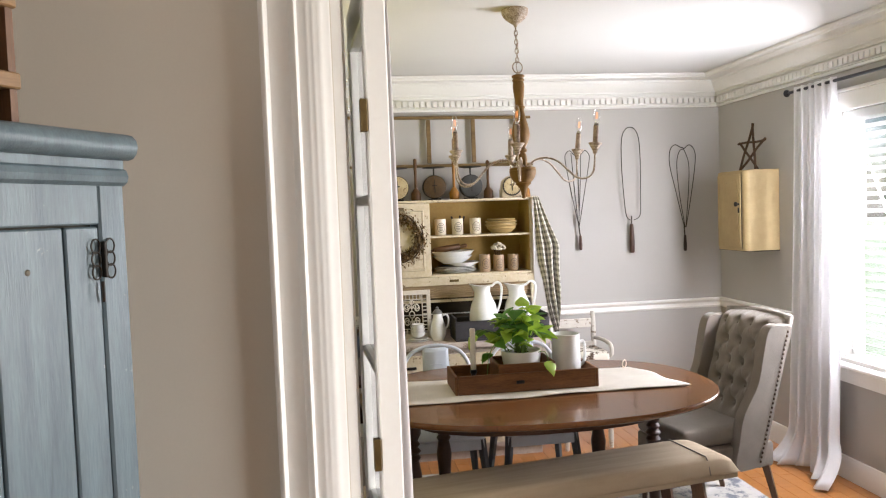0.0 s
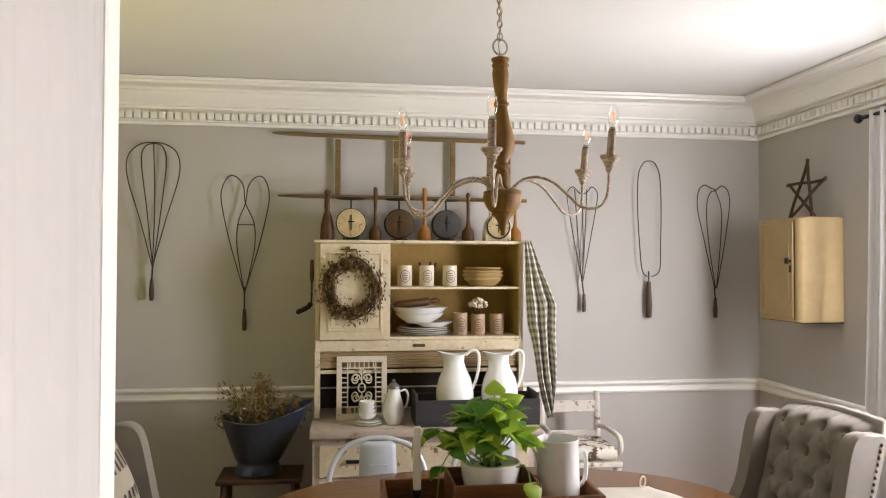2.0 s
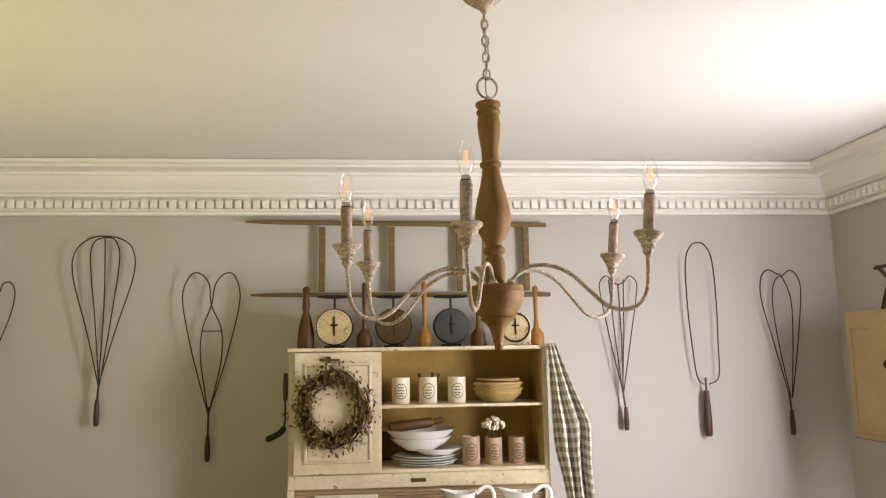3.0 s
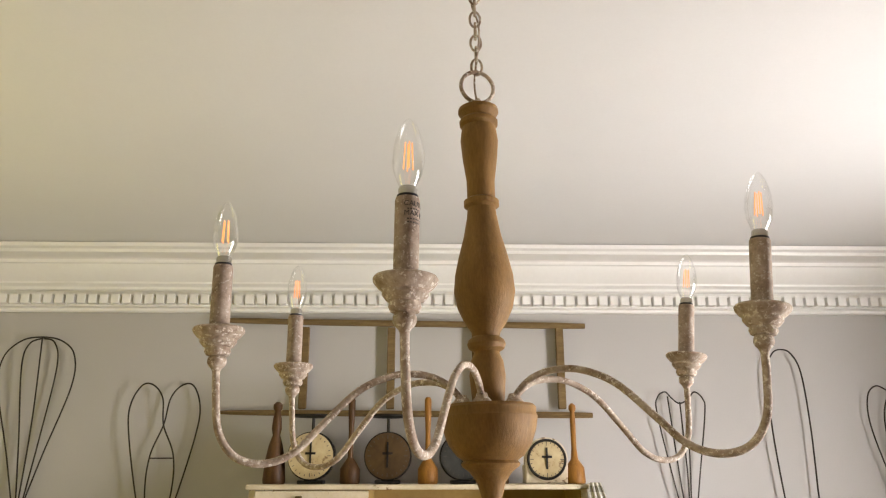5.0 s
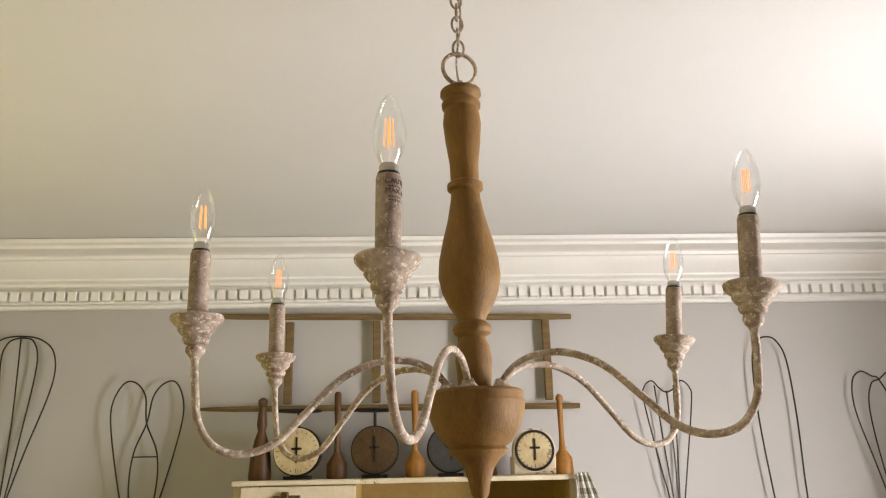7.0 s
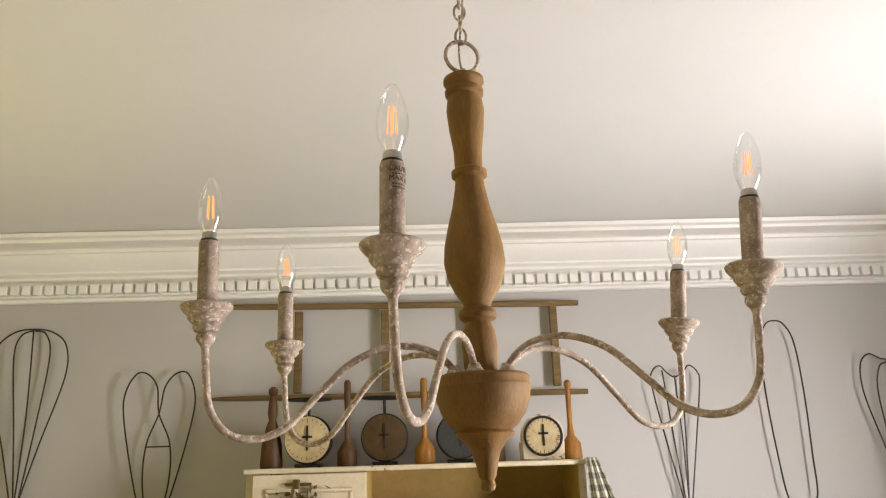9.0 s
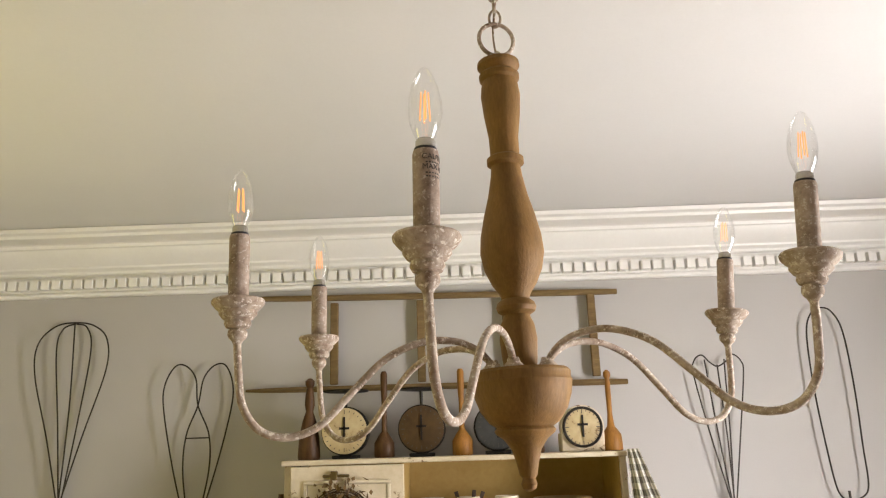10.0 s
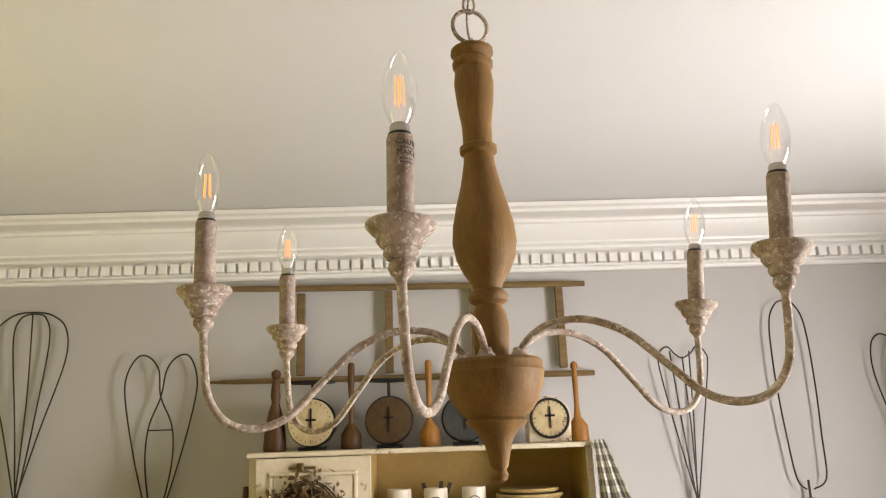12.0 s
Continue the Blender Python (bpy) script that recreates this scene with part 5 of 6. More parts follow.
def dial_scale(x, y, r, material, label, housing=False, tilt=0):
    c = thing("kitchen_scale", pose(x, y, ZT, 0, 0, tilt), label, "scale", "scales on the hutch")
    zc = r + 0.014
    if housing:
        part("housing", B((-r - 0.008, r + 0.008, -0.02, 0.06, 0, 0.06), bevel=0.004), M_CREAM, c)
        part("case", L([(r + 0.006, -0.015), (r + 0.008, 0.0), (r + 0.008, 0.045)], 32), M_CREAM, c, at=pose(0, 0.02, zc, 90, 0, 0))
    else:
        part("case", L([(r + 0.004, -0.012), (r + 0.005, 0.0), (r + 0.005, 0.03)], 32), M_IRON, c, at=pose(0, 0.02, zc, 90, 0, 0))
        part("foot", B((-0.04, 0.04, -0.02, 0.05, 0, 0.011), bevel=0.002), M_IRON, c)
        part("pan_post", L([(0.005, 0), (0.005, 0.05)], 8, (0, 0.005, 2 * r + 0.014)), M_IRON, c)
        part("pan", L([(0.02, 2 * r + 0.062), (0.072, 2 * r + 0.066), (0.074, 2 * r + 0.070), (0.02, 2 * r + 0.068)], 26, (0, 0.005, 0)), M_IRON, c)
    yf = -0.026
    if housing:
        part("bezel", T([(r * 0.97 * math.cos(a * math.pi / 16), yf - 0.003, zc + r * 0.97 * math.sin(a * math.pi / 16)) for a in range(32)], 0.0045, 6, True), M_IRON, c, "dark iron bezel")
    part("dial", L([(r, 0), (r, 0.003), (r - 0.006, 0.004), (0.003, 0.0035)], 36), material, c, at=pose(0, yf, zc, 90, 0, 0))
    bm = bmesh.new()
    for k in range(24):
        a = 2 * math.pi * k / 24
        l = 0.012 if k % 6 == 0 else 0.006
        d, s = Vector((math.cos(a), 0, math.sin(a))), Vector((-math.sin(a), 0, math.cos(a)))
        ro = r * 0.90
        vs = [bm.verts.new(d * q + s * w + Vector((0, yf - 0.0052, zc))) for q, w in ((ro - l, -0.0011), (ro, -0.0011), (ro, 0.0011), (ro - l, 0.0011))]
        bm.faces.new(vs)
    part("tick_marks", bm, M_PRINT, c, smooth=0)
    part("needle", B((-0.003, 0.003, yf - 0.008, yf - 0.0055, zc - r * 0.5, zc + r * 0.6), (-0.016, 0.016, yf - 0.008, yf - 0.0055, zc + 0.004, zc + 0.011)), M_IRON, c, smooth=0)
    return c


dial_scale(0.290, 5.29, 0.071, M_DIAL, "round cream-faced hanging scale with rust stains")
dial_scale(0.532, 5.30, 0.071, M_DIALDARK, "round tarnished brass-faced kitchen scale")
dial_scale(0.772, 5.30, 0.070, M_DIALGREY, "round dark grey-faced kitchen scale")
dial_scale(1.035, 5.28, 0.060, M_DIAL, "cream boxed kitchen scale with a round dial", True)


def masher(x, y, prof, material, label):
    c = thing("masher", pose(x, y, ZT), label, "masher", "wooden mashers on the hutch")
    part("head_and_handle", L(prof, 18), material, c)


PESTLE = [(0.034, 0), (0.036, 0.01), (0.032, 0.07), (0.022, 0.12), (0.012, 0.15), (0.016, 0.17), (0.014, 0.20), (0.010, 0.225), (0.015, 0.235), (0.015, 0.247), (0.006, 0.255)]
STICK = [(0.030, 0), (0.032, 0.004), (0.032, 0.045), (0.020, 0.065), (0.009, 0.08), (0.008, 0.16), (0.011, 0.22), (0.011, 0.262), (0.007, 0.27)]
KNOB = [(0.031, 0), (0.033, 0.006), (0.030, 0.05), (0.012, 0.075), (0.008, 0.11), (0.009, 0.20), (0.007, 0.222), (0.012, 0.232), (0.011, 0.243), (0.004, 0.25)]
masher(0.172, 5.30, PESTLE, M_MASHERDARK, "turned brown wooden masher with a knob top")
masher(0.412, 5.30, STICK, M_MASHERDARK, "brown wooden masher standing on its head")
masher(0.660, 5.29, STICK, M_MASHER, "honey-coloured wooden masher standing on its head")
masher(0.886, 5.30, KNOB, M_MASHERDARK, "dark wooden masher with a knob top")
masher(1.128, 5.28, KNOB, M_MASHER, "honey-coloured wooden masher with a knob top")

# ---- ladder and whisks on the wall ----
ld = thing("wooden_ladder", pose(0, YB - 0.03, 0), "weathered wooden ladder hung sideways on the wall", "ladder")
part("rail", T([(-0.115, 0, 2.168), (0.3, 0, 2.160), (1.225, 0, 2.150)], [0.005, 0.008, 0.010] + [0.011] * 3 + [0.012] * 6 + [0.010], 6), M_LADDER, ld)
part("rail", T([(-0.085, 0, 1.843), (0.4, 0, 1.840), (1.235, 0, 1.834)], [0.005, 0.008, 0.010] + [0.011] * 3 + [0.012] * 6 + [0.010], 6), M_LADDER, ld)
for x in (0.222, 0.528, 0.830, 1.131):
    part("rung", B((x - 0.014, x + 0.014, -0.008, 0.008, 1.855, 2.143), bevel=0.003), M_LADDER, ld)


def whisk(x, zneck, zbot, loops, label, bars=(), handle=None, hx=0.0, r=0.0028, hl=0.11, hr=0.011):
    """A flat wire carpet beater or whisk on the back wall: loops of (dx, z) wire and a turned handle."""
    c = thing("wire_whisk", pose(x, YB - 0.03, 0), label, "whisk", "wire whisks on the wall")
    for k, lp in enumerate(loops):
        part("wire", T([(a, 0.006 * ((k % 3) - 1), b) for a, b in lp], r, 6, n=8), M_WIRE, c)
    for a, b, z in bars:
        part("cross_wire", T([(a, 0, z), (b, 0, z)], r * 0.9, 6, smooth=False), M_WIRE, c)
    part("shank", T([(0, 0, zneck + 0.03), (hx * 0.5, 0, (zneck + zbot + hl) / 2), (hx, 0, zbot + hl - 0.01)], r * 1.6, 6), M_WIRE, c)
    part("handle", L([(hr * 0.7, 0), (hr, 0.008), (hr * 1.1, hl * 0.4), (hr * 0.85, hl * 0.8), (hr * 0.7, hl)], 12, (hx, 0, zbot)), handle or M_HANDLE, c)
    return c


whisk(-1.200, 1.40, 1.13, [[(0.012, 1.40), (-0.06, 1.60), (-0.135, 1.78), (-0.148, 1.86), (-0.12, 1.895), (-0.08, 1.862), (-0.03, 1.85), (0.03, 1.85), (0.07, 1.862), (0.085, 1.90), (0.115, 1.905), (0.135, 1.86), (0.12, 1.76), (0.06, 1.58), (0.015, 1.40)],
                           [(0.005, 1.40), (-0.03, 1.62), (-0.035, 1.85)], [(0.012, 1.40), (0.0, 1.62), (0.0, 1.85)], [(0.018, 1.40), (0.03, 1.62), (0.035, 1.85)]],
      "old wire whisk with a notched heart-shaped top", handle=M_REDHANDLE, hx=0.016)
whisk(-0.705, 1.47, 1.30, [[(0.0, 1.47), (-0.06, 1.70), (-0.125, 1.92), (-0.125, 2.03), (-0.07, 2.09), (0.0, 2.103), (0.07, 2.09), (0.12, 2.04), (0.125, 1.93), (0.06, 1.70), (0.0, 1.47)],
                           [(0.0, 1.47), (-0.03, 1.75), (-0.06, 2.0), (-0.045, 2.08), (0, 2.10)], [(0.0, 1.47), (0.035, 1.75), (0.06, 2.0), (0.04, 2.085), (0, 2.10)], [(0.0, 1.47), (0.008, 1.8), (0.0, 2.10)]],
      "old balloon-shaped wire whisk with a dark handle", hx=-0.004)
whisk(-0.250, 1.34, 1.145, [[(0.0, 1.34), (-0.07, 1.58), (-0.115, 1.78), (-0.118, 1.87), (-0.085, 1.935), (-0.045, 1.935), (-0.01, 1.89), (0.002, 1.80), (0.045, 1.70), (0.05, 1.58), (0.02, 1.42), (0.0, 1.34)],
                            [(0.0, 1.34), (0.07, 1.58), (0.115, 1.78), (0.118, 1.87), (0.09, 1.935), (0.05, 1.935), (0.015, 1.89), (0.0, 1.80), (-0.035, 1.70), (-0.04, 1.58), (-0.015, 1.42), (0.0, 1.34)]],
      "old wire carpet beater with two crossed loops", bars=((-0.038, 0.046, 1.69),))
whisk(1.545, 1.40, 1.232, [[(0.0, 1.40), (-0.045, 1.62), (-0.083, 1.84), (-0.078, 1.895), (-0.05, 1.915), (-0.025, 1.89), (0.0, 1.875), (0.03, 1.89), (0.055, 1.915), (0.083, 1.89), (0.085, 1.84), (0.045, 1.62), (0.004, 1.40)],
                           [(0.0, 1.40), (-0.022, 1.65), (-0.04, 1.90)], [(0.003, 1.40), (0.02, 1.65), (0.03, 1.90)], [(0.002, 1.40), (0.005, 1.65), (0.0, 1.88)]],
      "small wire whisk with a scalloped top", handle=M_REDHANDLE, hx=0.012, r=0.0026, hl=0.10)
whisk(1.928, 1.425, 1.198, [[(-0.012, 1.425), (-0.04, 1.46), (-0.055, 1.60), (-0.066, 1.80), (-0.062, 1.98), (-0.035, 2.05), (0.0, 2.066), (0.035, 2.05), (0.062, 1.98), (0.070, 1.80), (0.066, 1.60), (0.06, 1.46), (0.012, 1.425)]],
      "long oval wire beater with a red-brown handle", handle=M_REDHANDLE, hl=0.20, hr=0.016)
whisk(2.312, 1.36, 1.195, [[(0.0, 1.36), (-0.06, 1.62), (-0.10, 1.80), (-0.095, 1.90), (-0.06, 1.937), (-0.02, 1.92), (0.005, 1.905), (0.04, 1.80), (0.035, 1.62), (0.01, 1.36)],
                           [(0.008, 1.36), (-0.03, 1.60), (-0.045, 1.80), (-0.025, 1.89), (0.01, 1.91), (0.05, 1.935), (0.085, 1.90), (0.092, 1.82), (0.06, 1.60), (0.015, 1.36)]],
      "heart-shaped wire beater with a dark handle", hx=0.006)

# ---- on the table ----
def leaf_mesh(name, material, curl):
    """A heart-shaped leaf with a folded midrib, its stalk end at the origin, pointing along +x."""
    bm = bmesh.new()
    half = [(0.0, 0.006), (-0.012, 0.22), (0.06, 0.38), (0.22, 0.45), (0.45, 0.38), (0.70, 0.22), (0.88, 0.09), (1.0, 0.0)]
    mid = [bm.verts.new((max(0.0, x), 0, 0.05 * math.sin(3 * x) - curl * x * x)) for x, _ in half]
    for s in (-1, 1):
        e1 = [bm.verts.new((x, s * w * 0.55, 0.03 + 0.05 * math.sin(3 * x) - curl * x * x + 0.05 * w)) for x, w in half[:-1]] + [mid[-1]]
        e2 = [bm.verts.new((x, s * w, 0.0 + 0.05 * math.sin(3 * x) - curl * x * x - 0.04 * w + 0.02 * math.sin(9 * x))) for x, w in half[:-1]] + [mid[-1]]
        for k in range(len(half) - 1):
            for a, b in ((mid, e1), (e1, e2)):
                q = [a[k], a[k + 1], b[k + 1], b[k]]
                q = [v for i, v in enumerate(q) if v not in q[:i]]
                if len(q) > 2:
                    bm.faces.new(q)
    return finish(bm, name, material, 60)


pt = thing("pothos_plant", pose(0.683, 3.683, 0.815), "bright green trailing pothos in a cream bowl", "plant")
part("pot", L([(0.070, 0), (0.074, 0.003), (0.084, 0.06), (0.088, 0.086), (0.088, 0.098), (0.083, 0.100), (0.080, 0.090)], 30), M_CERAMIC, pt, "cream glazed bowl")
part("soil", L([(0.078, 0.080), (0.06, 0.088), (0.02, 0.091)], 20), M_SOIL, pt)
leaf_kinds = [leaf_mesh("leaf", M_LEAF, 0.18), leaf_mesh("leaf", M_LEAF, 0.45), leaf_mesh("leaf", M_LEAFDARK, 0.30)]
rnd = random.Random(21)
for k in range(104):
    az = rnd.uniform(0, 2 * math.pi)
    q = rnd.random()
    rad = 0.015 + 0.09 * q ** 0.7
    h = 0.135 + 0.150 * (1 - q) * rnd.uniform(0.6, 1.1) + rnd.uniform(-0.015, 0.03)
    tip = Vector((rad * math.cos(az), rad * math.sin(az) * 0.85, h))
    if k % 2 == 0:
        part("stem", T([(0.03 * math.cos(az) * rnd.random(), 0.03 * math.sin(az), 0.085), (tip.x * 0.5, tip.y * 0.5, h * 0.75), tip], 0.0016, 5, n=4), M_STEM, pt)
    o = new("leaf", leaf_kinds[2] if rnd.random() < 0.33 else leaf_kinds[k % 2])
    o.parent = pt
    s = rnd.uniform(0.052, 0.082)
    o.matrix_local = Matrix.Translation(tip) @ Euler((rnd.uniform(-0.6, 0.6), rnd.uniform(-0.75, 0.45), az + rnd.uniform(-0.6, 0.6))).to_matrix().to_4x4() @ Matrix.Diagonal((s, s, s, 1))
# trailing stems
for pts, ns in (([(-0.05, 0.0, 0.09), (-0.10, -0.03, 0.15), (-0.15, -0.05, 0.10), (-0.165, -0.05, 0.0)], 3), ([(-0.06, 0.03, 0.09), (-0.14, 0.02, 0.19), (-0.20, 0.02, 0.17)], 2), ([(0.05, -0.05, 0.09), (0.085, -0.085, 0.10), (0.095, -0.10, 0.06)], 1)):
    path = smooth_path(pts, 6)
    part("stem", T(pts, 0.002, 5, n=6), M_STEM, pt)
    for j in range(ns):
        p = path[int((len(path) - 1) * (1 - 0.28 * j))]
        o = new("leaf", leaf_kinds[2] if j else leaf_kinds[0])
        o.parent = pt
        s = 0.070 - 0.006 * j
        o.matrix_local = Matrix.Translation(p) @ Euler((0.3 * j, 0.9 - 0.3 * j, (3.6, 2.2, 5.0)[j % 3] if pts[0][0] < 0 else 5.1)).to_matrix().to_4x4() @ Matrix.Diagonal((s, s, s, 1))

cd = thing("candlestick", pose(0.465, 3.665, 0.7685), "ivory candle in a black iron holder in the tray", "candlestick")
part("holder", L([(0.028, 0), (0.028, 0.004), (0.010, 0.010), (0.010, 0.055), (0.015, 0.060), (0.015, 0.075), (0.012, 0.075)], 14), M_BLACK, cd)
part("candle", B((-0.011, 0.011, -0.011, 0.011, 0.0755, 0.255), bevel=0.004, seg=2), M_CANDLE, cd)
part("wick", T([(0, 0, 0.2555), (0.001, 0, 0.262)], 0.0008, 5, smooth=False), M_BLACK, cd)

mg = thing("stoneware_jug", pose(0.893, 3.70, 0.7685, 0, 0, 12) @ Matrix.Diagonal((0.92, 0.92, 1.10, 1)), "plain cream stoneware jug standing in the tray", "jug")
bm = bmesh.new()
prof = [(0.064, 0), (0.068, 0.004), (0.070, 0.05), (0.068, 0.13), (0.066, 0.172), (0.068, 0.183), (0.065, 0.185), (0.062, 0.172), (0.063, 0.05), (0.060, 0.012)]
rings = []
for r, h in prof:
    lip = max(0.0, (h - 0.137) / 0.048)
    rings.append([bm.verts.new((r * math.cos(2 * math.pi * k / 32) * (1 + 0.28 * lip * max(0, -math.cos(2 * math.pi * k / 32)) ** 12), r * math.sin(2 * math.pi * k / 32), h)) for k in range(32)])
for a, b in zip(rings, rings[1:]):
    for k in range(32):
        bm.faces.new((a[k], a[(k + 1) % 32], b[(k + 1) % 32], b[k]))
bm.faces.new(rings[0][::-1])
bm.faces.new(rings[-1])
part("body", bm, M_CERAMIC, mg, smooth=60)
part("handle", T([(0.064, 0, 0.14), (0.095, 0, 0.145), (0.103, 0, 0.115), (0.098, 0, 0.065), (0.066, 0, 0.045)], 0.0075, 8), M_CERAMIC, mg)


# ---- chairs beyond the table ----
def metal_chair(x, y, label):
    """A stamped steel cafe chair that faces -y."""
    c = thing("metal_chair", pose(x, y, 0), label, "chair", "metal chairs behind the table")
    part("seat", B((-0.175, 0.175, -0.20, 0.15, 0.438, 0.452), bevel=0.006, seg=2), M_TOLIX, c)
    part("seat_skirt", B((-0.172, 0.172, -0.198, -0.186, 0.39, 0.437)), M_TOLIX, c)
    part("seat_skirt", B((-0.172, 0.172, 0.136, 0.148, 0.39, 0.437)), M_TOLIX, c)
    part("back_hoop", T([(-0.175, 0.13, 0.44), (-0.182, 0.16, 0.60), (-0.175, 0.185, 0.72), (-0.13, 0.20, 0.795), (-0.06, 0.205, 0.825), (0, 0.207, 0.832), (0.06, 0.205, 0.825), (0.13, 0.20, 0.795), (0.175, 0.185, 0.72), (0.182, 0.16, 0.60), (0.175, 0.13, 0.44)], 0.010, 10, n=5), M_TOLIX, c)
    bm = bmesh.new()
    grid(bm, 8, 16, lambda u, v: ((u - 0.5) * (0.155 - 0.02 * v), 0.145 + 0.058 * v - 0.012 * math.sin(3.14 * u), 0.445 + 0.378 * v))
    sp = part("back_splat", bm, M_TOLIX, c, smooth=60)
    solid(sp, 0.003)
    part("embossed_mark", B((-0.032, 0.032, 0.176, 0.181, 0.735, 0.739), (-0.032, -0.028, 0.176, 0.181, 0.70, 0.735), (0.028, 0.032, 0.176, 0.181, 0.70, 0.735)), M_TOLIX, sp)
    for sx in (-1, 1):
        part("leg", T([(sx * 0.16, -0.18, 0.437), (sx * 0.205, -0.225, 0.0125)], [0.022, 0.014], 4, smooth=False), M_TOLIXSHADE, c, smooth=0)
        part("leg", T([(sx * 0.16, 0.14, 0.437), (sx * 0.205, 0.20, 0.0125)], [0.022, 0.014], 4, smooth=False), M_TOLIXSHADE, c, smooth=0)
    return c


metal_chair(0.385, 4.16, "pale blue-white stamped steel chair at the table")
metal_chair(0.845, 4.16, "pale blue-white stamped steel chair at the table")

wh = thing("shabby_chair", pose(1.42, 5.12, 0), "small chipped white wooden chair with a mottled cushion", "chair")
for sx in (-0.145, 0.145):
    part("back_post", T([(sx, 0.14, 0.0), (sx, 0.15, 0.45), (sx * 1.03, 0.18, 0.80), (sx * 1.03, 0.182, 0.822)], [0.018] * 12 + [0.016] * 6 + [0.010], 8), M_SHABBY, wh)
    part("front_leg", L([(0.013, 0), (0.018, 0.05), (0.016, 0.25), (0.02, 0.40), (0.02, 0.52)], 12, (sx, -0.13, 0)), M_SHABBY, wh)
    part("arm_scroll", T([(sx, 0.14, 0.66), (sx * 1.1, 0.02, 0.665), (sx * 1.15, -0.10, 0.65), (sx * 1.12, -0.13, 0.60), (sx * 1.05, -0.10, 0.575)], 0.013, 8), M_SHABBY, wh)
part("top_rail", B((-0.135, 0.135, 0.165, 0.183, 0.725, 0.785), bevel=0.004), M_SHABBY, wh)
part("lower_rail", B((-0.135, 0.135, 0.150, 0.166, 0.60, 0.635), bevel=0.004), M_SHABBY, wh)
part("seat", B((-0.165, 0.165, -0.155, 0.14, 0.521, 0.548), bevel=0.005), M_SHABBY, wh)
M_HIDE = mat("brown and white mottled cloth", (0.60, 0.55, 0.48), (0.52, 0.47, 0.40), 10, 0.95, 0, 0.4, 200, spots=(0.06, 0.035, 0.02), spot_scale=17, spot_amount=0.55)
part("cushion", B((-0.15, 0.15, -0.145, 0.12, 0.549, 0.615), bevel=0.025, seg=3), M_HIDE, wh, "brown and white mottled cushion")

lb = thing("ladderback_chair", pose(-1.085, 4.80, 0), "black-painted ladderback chair by the wall", "chair")
for sx in (-0.175, 0.175):
    part("back_post", T([(sx, 0.17, 0.0), (sx, 0.175, 0.50), (sx, 0.19, 1.0), (sx, 0.192, 1.035)], [0.018] * 16 + [0.016, 0.013, 0.006], 10), M_BLACK, lb)
    part("front_post", L([(0.014, 0), (0.018, 0.05), (0.018, 0.46), (0.012, 0.48)], 12, (sx * 1.1, -0.17, 0)), M_BLACK, lb)
    part("stretcher", T([(sx, 0.17, 0.20), (sx * 1.1, -0.17, 0.20)], 0.009, 8, smooth=False), M_BLACK, lb)
for z in (0.62, 0.77, 0.925):
    bm = bmesh.new()
    grid(bm, 10, 4, lambda u, v: ((u - 0.5) * 0.33, 0.182 + 0.02 * math.sin(3.14 * u), z + (v - 0.5) * (0.055 + 0.02 * math.sin(3.14 * u))))
    solid(part("slat", bm, M_BLACK, lb, smooth=60), 0.010)
part("seat", B((-0.20, 0.20, -0.19, 0.165, 0.44, 0.465), bevel=0.008), M_BARE, lb, "woven natural seat")
for y in (-0.17, 0.17):
    part("stretcher", T([(-0.18, y, 0.27), (0.18, y, 0.27)], 0.009, 8, smooth=False), M_BLACK, lb)

# ---- stool with a zinc scuttle of dried stems ----
sl = thing("wooden_stool", pose(-0.135, 5.20, 0), "small dark wooden stool carrying the scuttle", "stool")
part("top", B((-0.19, 0.20, -0.13, 0.13, 0.468, 0.490), bevel=0.005), M_TABLEDARK, sl)
part("stretcher", T([(-0.165, -0.103, 0.25), (0.176, -0.103, 0.25)], 0.008, 8, smooth=False), M_TABLEDARK, sl)
for sx in (-0.155, 0.165):
    for sy in (-0.10, 0.10):
        part("leg", T([(sx, sy, 0.4675), (sx * 1.12, sy * 1.1, 0.0005)], [0.015, 0.012], 8, smooth=False), M_TABLEDARK, sl)

sc = thing("coal_scuttle", pose(-0.145, 5.20, 0.4905), "galvanised blue-grey coal scuttle with a long spout", "bucket")
bm = bmesh.new()
seg, rings = 40, []
levels = [(0.0, 0.105), (0.006, 0.110), (0.045, 0.098), (0.055, 0.096), (0.07, 0.106), (0.14, 0.132), (0.22, 0.160), (0.27, 0.178)]
for inner in (0, 1):
    lv = levels if not inner else list(reversed(levels[3:]))
    for h, r in lv:
        ring = []
        for k in range(seg):
            a = 2 * math.pi * k / seg
            sp = max(0.0, math.cos(a)) ** 1.6
            f = max(0.0, (h - 0.06) / 0.21)
            rr = (r - 0.004 * inner) * (1 + 0.42 * sp * f)
            ring.append(bm.verts.new((rr * math.cos(a), rr * math.sin(a) * 0.85, h + 0.062 * sp * f ** 2 - 0.012 * f * math.sin(a) ** 2)))
        rings.append(ring)
for a, b in zip(rings, rings[1:]):
    for k in range(seg):
        bm.faces.new((a[k], a[(k + 1) % seg], b[(k + 1) % seg], b[k]))
bm.faces.new(rings[0][::-1])
bm.faces.new(rings[-1])
part("body", bm, M_ZINC, sc, smooth=50)
bm = bmesh.new()
rim = []
for k in range(seg):
    a = 2 * math.pi * k / seg
    sp = max(0.0, math.cos(a)) ** 1.6
    rr = 0.178 * (1 + 0.42 * sp)
    rim.append((rr * math.cos(a), rr * math.sin(a) * 0.85, 0.272 + 0.062 * sp - 0.012 * math.sin(a) ** 2))
tube(bm, rim, 0.004, 6, True)
part("rolled_rim", bm, M_ZINC, sc)

